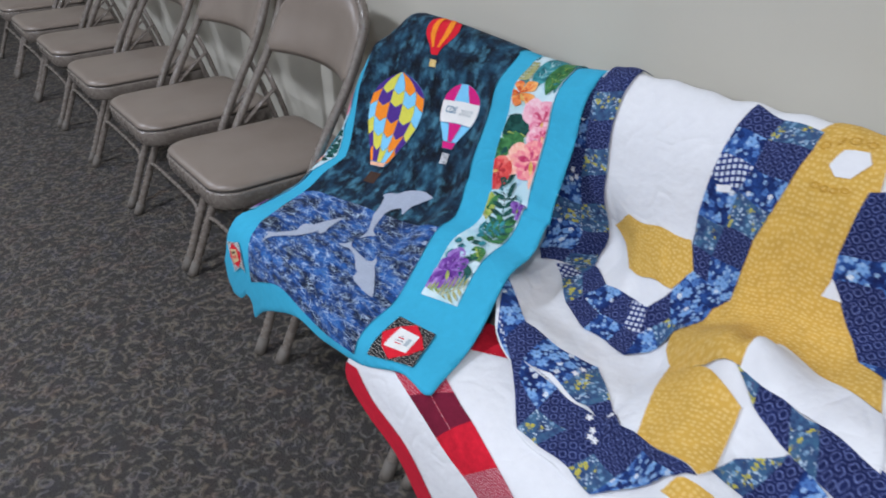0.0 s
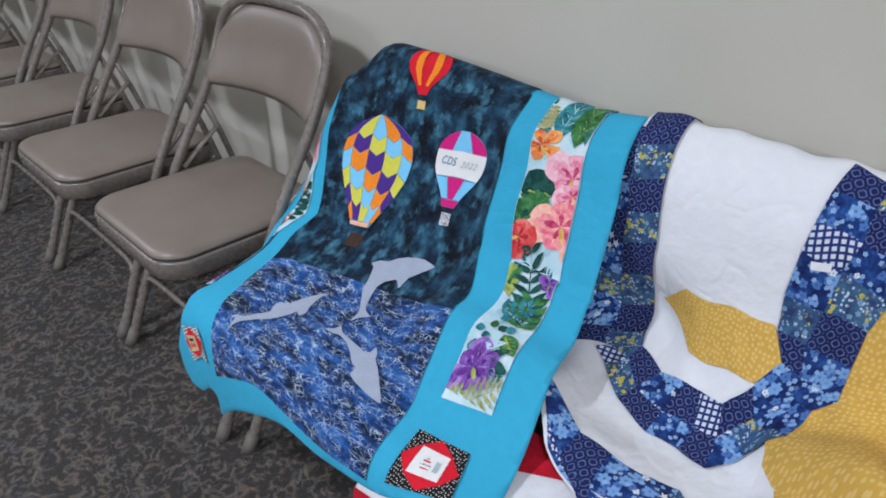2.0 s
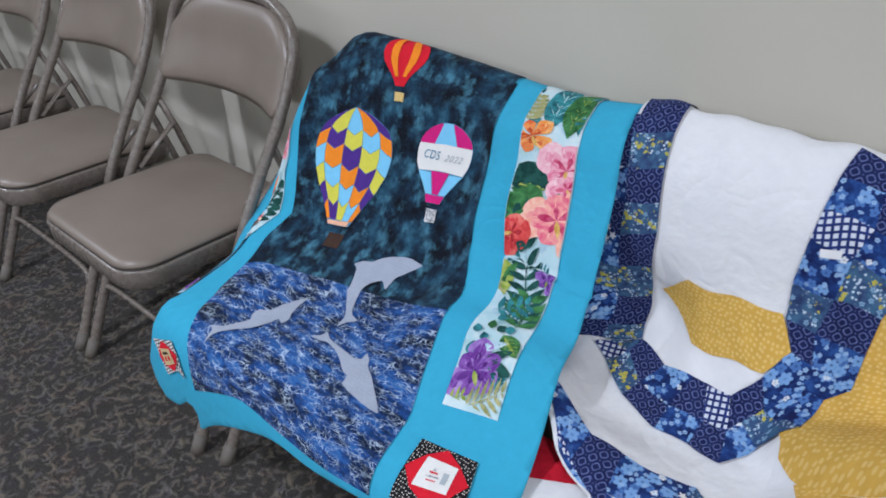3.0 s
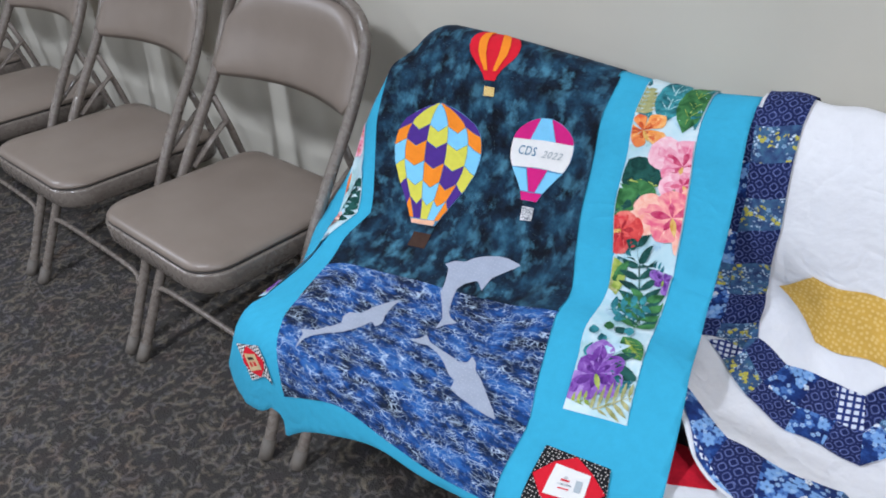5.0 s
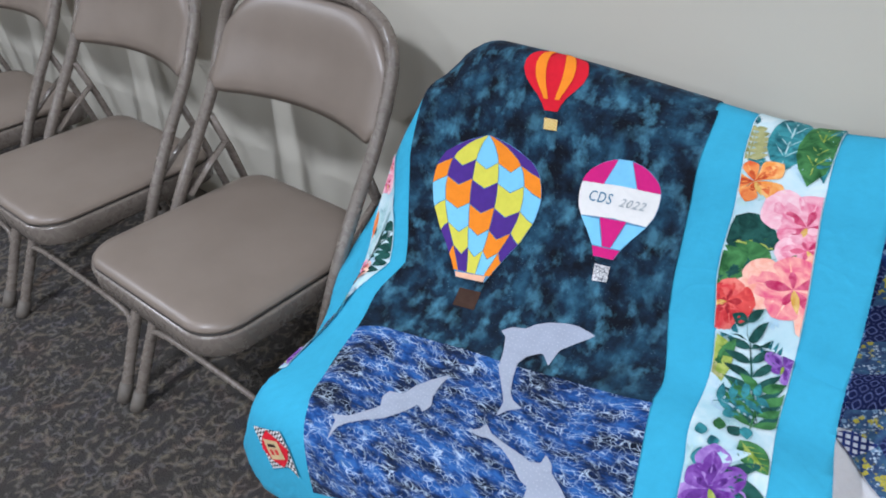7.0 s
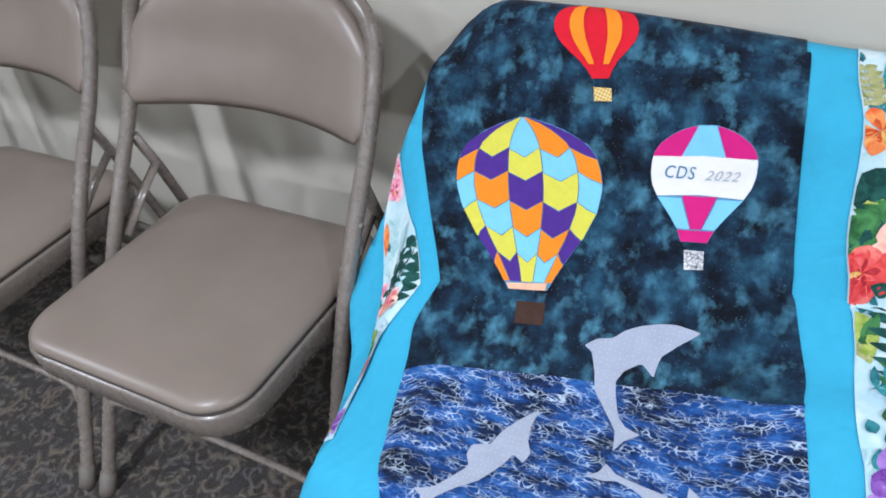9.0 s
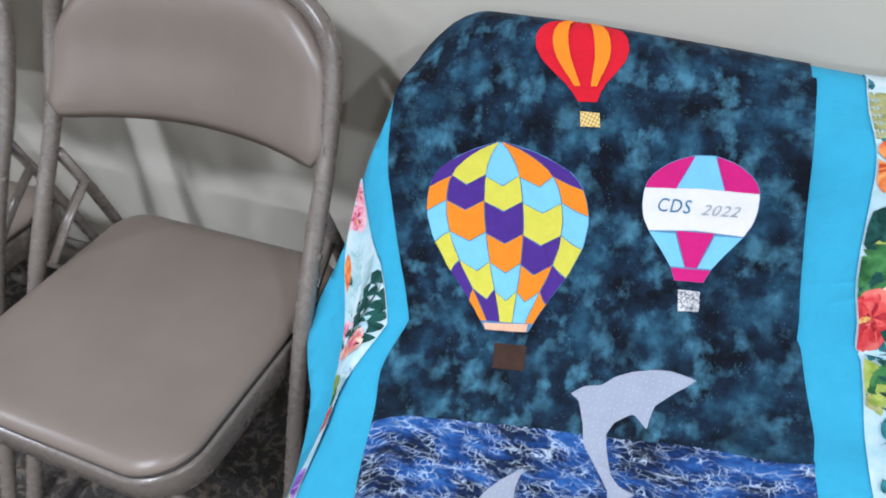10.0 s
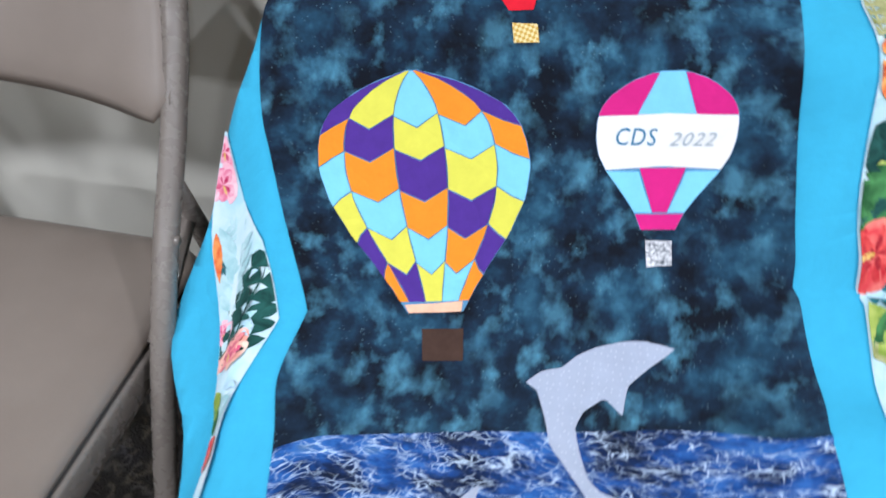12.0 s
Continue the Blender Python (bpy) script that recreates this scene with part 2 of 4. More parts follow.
def painted_wall():
    m, tree, b = material("wall_paint", 0.62)
    at = coords(tree)
    tree.links.new(ramp(tree, noise_of(tree, at, 2.2, 4), [(0.3, (0.55, 0.52, 0.445)), (0.7, (0.585, 0.555, 0.48))]), b.inputs["Base Color"])
    bump(tree, b, noise_of(tree, at, 240, 3), 0.10, 0.002)
    return m


def ceiling_material():
    m, tree, b = material("ceiling_tile", 0.9)
    at = coords(tree)
    tree.links.new(ramp(tree, noise_of(tree, at, 90, 3), [(0.35, (0.66, 0.66, 0.63)), (0.6, (0.78, 0.78, 0.75))]), b.inputs["Base Color"])
    bump(tree, b, noise_of(tree, at, 120, 3), 0.4, 0.003)
    return m


def vinyl_material():
    m, tree, b = material("taupe_vinyl", 0.37)
    at = coords(tree)
    tree.links.new(ramp(tree, noise_of(tree, at, 9, 4), [(0.3, (0.196, 0.157, 0.129)), (0.7, (0.226, 0.184, 0.153))]), b.inputs["Base Color"])
    v = cells(tree, at, 420)
    bump(tree, b, v.outputs["Distance"], 0.05, 0.001)
    return m


def enamel_material():
    m, tree, b = material("taupe_enamel", 0.30)
    at = coords(tree)
    tree.links.new(ramp(tree, noise_of(tree, at, 14, 5), [(0.3, (0.160, 0.134, 0.114)), (0.7, (0.190, 0.161, 0.138))]), b.inputs["Base Color"])
    chips = ramp(tree, noise_of(tree, at, 60, 4), [(0.35, (0.25, 0.25, 0.25)), (0.7, (0.31, 0.31, 0.31))])
    tree.links.new(chips, b.inputs["Roughness"])
    b.inputs["Coat Weight"].default_value = 0.05
    return m


def rubber_material(name, colour):
    m, tree, b = material(name, 0.6)
    at = coords(tree)
    tree.links.new(ramp(tree, noise_of(tree, at, 40, 3), [(0.3, tuple(c * 0.8 for c in colour)), (0.7, colour)]), b.inputs["Base Color"])
    return m


CARPET, WALL, CEILING = carpet_material(), painted_wall(), ceiling_material()
VINYL, ENAMEL = vinyl_material(), enamel_material()
RUBBER, PIPING = rubber_material("taupe_rubber", (0.15, 0.13, 0.11)), rubber_material("dark_piping", (0.035, 0.030, 0.026))
SKY, SEA = sky_cloth(), sea_cloth()
TEAL = plain_cloth("turquoise_cotton", (0.040, 0.375, 0.570), 0.05)
WHITE = plain_cloth("white_cotton", (0.75, 0.75, 0.77), 0.03, strength=0.42)
YELLOW = dotted_cloth("yellow_dot_print", (0.62, 0.37, 0.075), (0.76, 0.54, 0.21), 150, 0.25, share=0.6)
TILE_PRINT = geometric_cloth()
BLOSSOM, SPRAY = meadow_cloth(), spray_cloth()
GINGHAM = gingham_cloth()


# ---- tools ----
def part(name, bm, mat, parent=None, label="", smooth_faces=True):
    mesh = bpy.data.meshes.new(name)
    bm.to_mesh(mesh)
    bm.free()
    mesh.materials.append(mat)
    if smooth_faces:
        mesh.polygons.foreach_set("use_smooth", [True] * len(mesh.polygons))
    ob = new(name, mesh)
    ob.parent = parent
    return tagged(ob, label)


def thing(name, label, category, group="", kind="", place=(0, 0, 0)):
    ob = new(name)
    ob.location = place
    ob.empty_display_size = 0.05
    return tagged(ob, label, category, group, kind)


def box(x0, y0, z0, x1, y1, z1, bevel=0.0):
    bm = bmesh.new()
    bmesh.ops.create_cube(bm, size=1)
    for v in bm.verts:
        v.co = Vector(((x0 + x1) / 2 + v.co.x * (x1 - x0), (y0 + y1) / 2 + v.co.y * (y1 - y0), (z0 + z1) / 2 + v.co.z * (z1 - z0)))
    if bevel:
        bmesh.ops.bevel(bm, geom=bm.edges[:], offset=bevel, segments=2, affect="EDGES")
    return bm


def spline(points, steps=8):
    """A smooth line through the points."""
    pts, out = [Vector(p) for p in points], []
    for i in range(len(pts) - 1):
        a, b, c, d = pts[max(i - 1, 0)], pts[i], pts[i + 1], pts[min(i + 2, len(pts) - 1)]
        for k in range(steps):
            t = k / steps
            out.append(0.5 * (2 * b + (c - a) * t + (2 * a - 5 * b + 4 * c - d) * t * t + (3 * b - a - 3 * c + d) * t ** 3))
    return out + [pts[-1]]


def tube(line, radius, sides=12, flat=1.0, bm=None):
    """A round bar along a line, with closed ends."""
    bm = bm or bmesh.new()
    rings, side = [], None
    for i, p in enumerate(line):
        way = (line[min(i + 1, len(line) - 1)] - line[max(i - 1, 0)]).normalized()
        if side is None:
            side = way.cross(Vector((0, 1, 0.3))).normalized()
        side = (side - way * side.dot(way)).normalized()
        up = way.cross(side)
        rings.append([bm.verts.new(p + radius * (math.cos(a) * side + flat * math.sin(a) * up)) for a in [2 * math.pi * k / sides for k in range(sides)]])
    for r, q in zip(rings, rings[1:]):
        for k in range(sides):
            bm.faces.new((r[k], r[(k + 1) % sides], q[(k + 1) % sides], q[k]))
    bm.faces.new(rings[0][::-1])
    bm.faces.new(rings[-1])
    return bm


# ---- room ----
X0, X1, Y0 = -5.5, 5.5, -6.8
tagged(part("floor", box(X0, Y0, -0.1, X1, WALL_Y, 0.0), CARPET, smooth_faces=False), "dark grey loop carpet with tan and blue squiggles", "floor", kind="structure")
tagged(part("ceiling", box(X0, Y0, CEILING_Z, X1, WALL_Y, CEILING_Z + 0.1), CEILING, smooth_faces=False), "white acoustic tile ceiling", "ceiling", kind="structure")
for name, b in (("wall_north", (X0, WALL_Y, -0.1, X1, WALL_Y + 0.12, CEILING_Z + 0.1)), ("wall_south", (X0, Y0 - 0.12, -0.1, X1, Y0, CEILING_Z + 0.1)),
                ("wall_west", (X0 - 0.12, Y0 - 0.12, -0.1, X0, WALL_Y + 0.12, CEILING_Z + 0.1)), ("wall_east", (X1, Y0 - 0.12, -0.1, X1 + 0.12, WALL_Y + 0.12, CEILING_Z + 0.1))):
    tagged(part(name, box(*b), WALL, smooth_faces=False), "plain beige painted wall", "wall", kind="structure")
skirt = part("baseboard", box(X0, WALL_Y - 0.012, 0.0, X1, WALL_Y - 0.001, 0.10, 0.003), rubber_material("base_vinyl", (0.20, 0.18, 0.15)))
tagged(skirt, "low taupe vinyl baseboard along the wall", "baseboard", kind="structure")

GLOW, glow_tree, glow_shader = material("lamp_diffuser", 0.5)
glow_shader.inputs["Base Color"].default_value = (0.8, 0.8, 0.78, 1)
glow_shader.inputs["Emission Color"].default_value = (1.0, 0.95, 0.87, 1)
glow_shader.inputs["Emission Strength"].default_value = 1.5
STEEL = rubber_material("white_steel", (0.7, 0.7, 0.68))
for x, y in LAMP_PLACES:
    t = thing("ceiling_light", "white narrow fluorescent light fitted to the ceiling", "ceiling light", "ceiling lights", place=(x, y, CEILING_Z))
    bm = box(-0.16, -0.64, -0.03, 0.16, -0.60, -0.001)
    for b in ((-0.16, 0.60, 0.16, 0.64), (-0.16, -0.60, -0.12, 0.60), (0.12, -0.60, 0.16, 0.60)):
        other = box(b[0], b[1], -0.03, b[2], b[3], -0.001)
        mesh = bpy.data.meshes.new("bar")
        other.to_mesh(mesh)
        bm.from_mesh(mesh)
        other.free()
        bpy.data.meshes.remove(mesh)
    part("frame", bm, STEEL, t, smooth_faces=False)
    part("diffuser", box(-0.119, -0.599, -0.014, 0.119, 0.599, -0.002), GLOW, t, smooth_faces=False)
    lamp = bpy.data.lights.new("troffer_lamp", "AREA")
    lamp.shape, lamp.size, lamp.size_y, lamp.energy, lamp.color = "RECTANGLE", 0.09, 0.26, LAMP_WATTS, LAMP_COLOUR
    ob = new("troffer_lamp", lamp)
    ob.location = (x, y, CEILING_Z - 0.035)


# ---- folding chairs ----
PITCH, ROW_PITCH, HALF = 0.51, 0.516, 0.229
RAIL = [(0.004, 0.0), (0.094, 0.173), (0.203, 0.375), (0.277, 0.487), (0.343, 0.578), (0.392, 0.668)]


def rail_y(z):
    return float(np.interp(z, [p[1] for p in RAIL] + [0.725, 0.765], [p[0] for p in RAIL] + [0.414, 0.436]))


def rounded(half_x, y0, y1, front, back, n=8):
    """A rounded rectangle, corner radii front and back, going round against the clock."""
    out = []
    for cx, cy, r, a0 in ((half_x - front, y0 + front, front, -90), (half_x - back, y1 - back, back, 0), (-half_x + back, y1 - back, back, 90), (-half_x + front, y0 + front, front, 180)):
        for k in range(n + 1):
            a = radians(a0 + 90 * k / n)
            out.append((cx + r * math.cos(a), cy + r * math.sin(a)))
    return out


def stack(loops, cap=True):
    """Skin between closed loops of equal count; caps the first and the last."""
    bm = bmesh.new()
    rings = [[bm.verts.new(p) for p in loop] for loop in loops]
    n = len(rings[0])
    for r, q in zip(rings, rings[1:]):
        for k in range(n):
            bm.faces.new((r[k], r[(k + 1) % n], q[(k + 1) % n], q[k]))
    if cap:
        bm.faces.new(rings[0][::-1])
        bm.faces.new(rings[-1])
    return bm


def seat_loop(grow, z, drop=0.0):
    return [(x, y, z - 0.03 * (y / 0.37) * 0.6 - drop) for x, y in rounded(0.186 + grow, 0.002 - grow, 0.380 + grow, 0.062 + grow, 0.05 + grow)]


def back_pad():
    """The bowed, padded backrest between the rails, with an arched top."""
    bm, nx, nz = bmesh.new(), 22, 12
    grids = []
    for face in (0, 1):
        grid = []
        for i in range(nx + 1):
            a = -1 + 2 * i / nx
            x = 0.2135 * a
            low = 0.578 + 0.022 * max(0.0, (abs(a) - 0.86) / 0.14) ** 2.5
            high = 0.7575 - 0.088 * max(0.0, (abs(a) - 0.30) / 0.70) ** 2.6
            col = []
            for j in range(nz + 1):
                k = j / nz
                z = low + (high - low) * k
                edge = min(1.0, 5.0 * min(k, 1 - k, (1 - abs(a)) * 1.6 + 0.001))
                puff = 0.012 * math.sqrt(max(edge, 0.0))
                y = rail_y(z) + (0.048 - 0.036 * k) * (1 - a * a) - 0.012 * (1 - k)
                col.append(bm.verts.new((x, y - puff if face == 0 else y + 0.008 + puff * 0.4, z)))
            grid.append(col)
        grids.append(grid)
    for face, g in enumerate(grids):
        for i in range(nx):
            for j in range(nz):
                q = (g[i][j], g[i + 1][j], g[i + 1][j + 1], g[i][j + 1])
                bm.faces.new(q if face == 0 else q[::-1])
    f, b = grids
    rim = lambda g: [g[i][0] for i in range(nx + 1)] + [g[nx][j] for j in range(1, nz + 1)] + [g[i][nz] for i in range(nx - 1, -1, -1)] + [g[0][j] for j in range(nz - 1, 0, -1)]
    r, q = rim(f), rim(b)
    for k in range(len(r)):
        m = (k + 1) % len(r)
        bm.faces.new((r[k], q[k], q[m], r[m]))
    bmesh.ops.recalc_face_normals(bm, faces=bm.faces[:])
    return bm


def folding_chair(place):
    t = thing("folding_chair", "taupe padded steel folding chair standing against the wall", "chair", "row of folding chairs", place=place)
    left = [(-HALF + 0.018 * min(1, z / 0.5), y, z) for y, z in RAIL]
    right = [(-x, y, z) for x, y, z in left[::-1]]
    arch = [(-0.199, 0.412, 0.718), (-0.156, 0.427, 0.750), (-0.08, 0.436, 0.766), (0.08, 0.436, 0.766), (0.156, 0.427, 0.750), (0.199, 0.412, 0.718)]
    part("frame_tube", tube(spline(left + arch + right, 6), 0.0115, 12), ENAMEL, t)
    part("backrest", back_pad(), VINYL, t)
    pan = part("seat_pan", stack([seat_loop(-0.03, 0.366), seat_loop(-0.010, 0.360), seat_loop(0.001, 0.361), seat_loop(0.005, 0.366), seat_loop(0.006, 0.398), seat_loop(0.004, 0.4015), seat_loop(-0.004, 0.4025)]), ENAMEL, t, "painted steel seat pan")
    part("piping", stack([seat_loop(-0.008, 0.4015), seat_loop(0.001, 0.4022), seat_loop(0.001, 0.4042), seat_loop(-0.008, 0.4052)]), PIPING, pan, "dark edge piping")
    cushion = [seat_loop(-0.008, 0.4035), seat_loop(0.0005, 0.4060), seat_loop(0.0015, 0.4100), seat_loop(-0.004, 0.4155), seat_loop(-0.012, 0.4195), seat_loop(-0.026, 0.4225), seat_loop(-0.044, 0.4243)]
    inner = seat_loop(-0.044, 0.0)
    crown = [[(x * f, 0.187 + (y - 0.187) * f, h - 0.018 * (0.187 + (y - 0.187) * f) / 0.37) for x, y, z in inner] for f, h in ((0.82, 0.4258), (0.55, 0.4272), (0.25, 0.4278))]
    part("seat_cushion", stack(cushion + crown), VINYL, t)
    for side in (-1, 1):
        rear = [Vector((side * 0.206, 0.322, 0.535)), Vector((side * 0.206, 0.345, 0.455)), Vector((side * 0.209, 0.40, 0.215)), Vector((side * 0.209, 0.462, 0.010))]
        part("rear_leg", tube(rear, 0.0125, 10, 0.55), ENAMEL, t)
        part("link_bar", tube([Vector((side * 0.201, 0.338, 0.475)), Vector((side * 0.201, 0.292, 0.447)), Vector((side * 0.201, 0.235, 0.405))], 0.010, 8, 0.35), ENAMEL, t)
        part("foot_cap", tube([Vector((side * HALF, 0.001, 0.0)), Vector((side * HALF, 0.008, 0.012)), Vector((side * (HALF - 0.001), 0.022, 0.036))], 0.0140, 12), RUBBER, t)
        part("foot_cap", tube([Vector((side * 0.209, 0.466, 0.0)), Vector((side * 0.209, 0.460, 0.012)), Vector((side * 0.209, 0.452, 0.034))], 0.0140, 10), RUBBER, t)
        part("rivet", tube([Vector((side * (HALF - 0.010), 0.283, 0.497)), Vector((side * (HALF - 0.005), 0.283, 0.497))], 0.005, 8), ENAMEL, t)
    part("front_rung", tube(spline([(-HALF + 0.003, 0.066, 0.118), (-HALF + 0.014, 0.076, 0.148), (-HALF + 0.044, 0.084, 0.170), (0, 0.086, 0.174), (HALF - 0.044, 0.084, 0.170), (HALF - 0.014, 0.076, 0.148), (HALF - 0.003, 0.066, 0.118)], 6), 0.0060, 8), ENAMEL, t)
    part("rear_rung", tube([Vector((-0.209, 0.425, 0.135)), Vector((0, 0.427, 0.133)), Vector((0.209, 0.425, 0.135))], 0.0060, 8), ENAMEL, t)
    return t


first_chair = folding_chair((-0.281, 0, 0))
first_chair.matrix_basis = pose(-0.284, 0.0, 0, 0, 0, -0.4)
for k in (-6, -5, -4, -3, -2, -1):
    jog = random.uniform(-0.006, 0.006) if k < -1 else 0.0
    copy_thing(first_chair, pose(-0.284 + k * ROW_PITCH + (0.012 if k == -1 else 0.0), abs(jog), 0, 0, 0, -0.2 + jog * 120))
for k, back, side, tall in ((1, 0.020, -0.268, 0.938), (2, 0.042, -0.276, 0.930), (3, 0.042, -0.276, 0.930)):
    covered = copy_thing(first_chair, pose(side + k * PITCH, back, 0))
    covered.scale = (1, 1, tall)
    tagged(covered, "taupe padded steel folding chair covered by a quilt")


# ---- cloth ----
def smooth(a, b, v):
    k = min(1.0, max(0.0, (v - a) / (b - a)))
    return k * k * (3 - 2 * k)
def bell(v, mid, wide):
    return math.exp(-((v - mid) / wide) ** 2)
class Profile:
    """A smooth line in y and z, run through by its length from the knot that counts as nought."""
    def __init__(self, knots, nought):
        pts = [Vector((0, *k)) for k in knots]
        self.s, self.p = [], []
        for i in range(len(pts) - 1):
            a, b, c, d = pts[max(i - 1, 0)], pts[i], pts[i + 1], pts[min(i + 2, len(pts) - 1)]
            for k in range(12):
                t = k / 12
                self.p.append(0.5 * (2 * b + (c - a) * t + (2 * a - 5 * b + 4 * c - d) * t * t + (3 * b - a - 3 * c + d) * t ** 3))
        self.p.append(pts[-1])
        run = [0.0]
        for a, b in zip(self.p, self.p[1:]):
            run.append(run[-1] + (b - a).length)
        self.s = [r - run[12 * nought] for r in run]
    def at(self, s):
        y = float(np.interp(s, self.s, [p.y for p in self.p]))
        return y, float(np.interp(s, self.s, [p.z for p in self.p]))

BALLOON_LINE = Profile([(.475, .42), (.468, .70), (.442, .747), (.408, .728), (.372, .68), (.348, .625), (.30, .55), (.25, .49), (.20, .460), (.133, .437), (.06, .424), (.0, .414), (-.03, .391), (-.046, .33), (-.052, .24), (-.05, .08)], 2)
STAR_LINE = Profile([(.502, .42), (.496, .68), (.462, .735), (.421, .722), (.386, .677), (.37, .61), (.36, .55), (.335, .49), (.29, .443), (.23, .42), (.14, .428), (.06, .42), (.0, .405), (-.035, .38), (-.05, .30), (-.055, .10)], 2)
RED_LINE = Profile([(.20, .412), (.10, .413), (.02, .409), (-.022, .390), (-.043, .335), (-.056, .22), (-.06, .02)], 2)

def balloon_drape(x, s):
    corner = max(0.0, .11 - x) * smooth(.42, .52, s)
    y, z = BALLOON_LINE.at(s + 1.0 * corner)
    lift = smooth(.38, .52, x)
    z += lift * (.045 * bell(y, .17, .07) + .02 * bell(y, .32, .06))
    over = bell(x, .012, .035) * smooth(.08, .20, s) + bell(x, .452, .035) * smooth(.04, .12, s)
    rise = .020 * over * (1 - smooth(.38, .46, s))
    y, z = y - rise * .8, z + rise * .6
    side = max(0.0, .030 - x)
    z -= (1.7 * min(side, .024) + .15 * max(0.0, side - .024)) * smooth(.09, .26, s)
    z -= 9.8 * max(0.0, .10 - x) ** 2 * (1 - smooth(-.01, .115, s))
    z -= float(np.interp(x, (.06, .20, .25, .33, .40, .47, .52, .60), (.003, .005, .008, .0135, .019, .0245, .0265, .016))) * (1 - smooth(.0, .10, s))
    z -= .014 * bell(s, .268 + .05 * (x - .5), .010) * smooth(.42, .46, x)
    z += .003 * math.sin(9 * s + 31 * x) * math.sin(17 * s - 5 * x) * smooth(.15, .4, s)
    return x, y, z
def star_drape(x, s):
    y, z = STAR_LINE.at(s)
    y += (.060 * bell(s, .325, .05) * bell(x, .68, .075) + .020 * bell(s, .265, .04) * bell(x, .69, .06)
          - .020 * bell(s, .285, .05) * bell(x, .856, .045))
    z += .015 * bell(x, .80, .07) * bell(y, .13, .06)
    heap = smooth(.86, 1.05, x)
    z += .115 * heap * bell(y, .235, .13) + .045 * smooth(.98, 1.1, x) * bell(y, .03, .08)
    y -= .018 * heap * bell(y, .38, .05)
    y -= .010 * bell(x, .93, .05) * bell(z, .56, .07)
    z += .020 * bell(x, .70, .06) * bell(y, .15, .05) - .007 * (1 - smooth(.66, .74, x)) * smooth(.12, .06, y)
    z += .010 * math.sin(30 * x + 14 * y) * smooth(.36, .28, y) * heap
    for x0, s0, x1, s1, tall in ((.885, .390, 1.040, .470, .030), (1.036, .452, 1.22, .515, .026), (.93, .556, 1.07, .602, .016)):
        d = s - (s0 + (s1 - s0) * (x - x0) / (x1 - x0))
        z += tall * smooth(-.09, -.012, d) * (1 - smooth(.0, .020, d)) * smooth(x0 - .01, x0 + .02, x) * (1 - smooth(x1, x1 + .05, x))
    z += .0025 * math.sin(45 * x + 23 * s) * math.sin(38 * s - 14 * x) + .002 * math.sin(90 * x - 31 * s)
    z += .046 * bell(x, .625, .065) * bell(y, .19, .075)
    y -= .008 * (bell(x, .963, .03) + bell(x, 1.035, .03) + bell(x, .53, .03)) * bell(z, .57, .10)
    return x, y, z
def red_drape(x, s):
    y, z = RED_LINE.at(s)
    return x, y, z


def outward(drape, x, s):
    p = Vector(drape(x, s))
    return -((Vector(drape(x + 0.002, s)) - p).cross(Vector(drape(x, s + 0.002)) - p)).normalized()


def laid(outline, drape, rise=0.0015, step=0.012, thick=0.0, lines=None):
    """A piece of cloth, cut out flat by its outline and laid over the drape."""
    bm = bmesh.new()
    for loop in (lines or [outline]):
        bm.faces.new([bm.verts.new((p[0], p[1], 0)) for p in loop])
    xs, ss = [v.co.x for v in bm.verts], [v.co.y for v in bm.verts]
    for lo, hi, axis in ((min(xs), max(xs), (1, 0, 0)), (min(ss), max(ss), (0, 1, 0))):
        for k in range(math.floor(lo / step) + 1, math.ceil(hi / step)):
            bmesh.ops.bisect_plane(bm, geom=bm.verts[:] + bm.edges[:] + bm.faces[:], plane_co=(k * step * axis[0], k * step * axis[1], 0), plane_no=axis, dist=1e-6)
    bmesh.ops.triangulate(bm, faces=[f for f in bm.faces if len(f.verts) > 4])
    for f in bm.faces:
        f.normal_update()
        if f.normal.z > 0:
            f.normal_flip()
    uv = bm.loops.layers.uv.new("flat")
    for f in bm.faces:
        for l in f.loops:
            l[uv].uv = l.vert.co.xy
    rim = [e for e in bm.edges if len(e.link_faces) == 1] if thick else []
    for v in bm.verts:
        x, s = v.co.x, v.co.y
        v.co = Vector(drape(x, s)) + rise * outward(drape, x, s)
    if thick:
        bm.normal_update()
        grown = bmesh.ops.extrude_edge_only(bm, edges=rim)["geom"]
        for v in (g for g in grown if isinstance(g, bmesh.types.BMVert)):
            v.co += Vector((0, 0.4, -1)).normalized() * thick
    return bm


def edge(*points):
    return [(p.x, p.y) for p in spline([(a, b, 0) for a, b in points], 5)]


def between(a, b):
    return a + b[::-1]


# ---- balloon quilt ----
quilt = thing("balloon_quilt", "turquoise bordered quilt with balloons and dolphins draped over a chair", "quilt")
TOP, BACK = -0.02, -0.34
OUT_L = edge((.0275, BACK), (.0275, TOP), (.0215, .06), (.015, .12), (-.007, .170), (-.033, .243), (-.060, .350), (-.006, .450), (.030, .510), (.020, .535), (.000, .562), (.004, .592), (.022, .662), (.036, .703))
FLOR_LL = edge((-.014, .182), (-.030, .255), (-.003, .349), (.010, .41), (.024, .464), (.030, .50))
FLOR_LR = edge((-.012, .182), (.032, .289), (.053, .353)) + edge((.052, .357), (.030, .425), (.030, .455), (.038, .50))
PANEL_L = edge((.028, BACK), (.028, TOP), (.022, .06), (.018, .12), (.022, .171), (.046, .267), (.075, .345)) + edge((.074, .348), (.063, .402), (.076, .452), (.093, .519), (.106, .58), (.136, .637), (.154, .700))
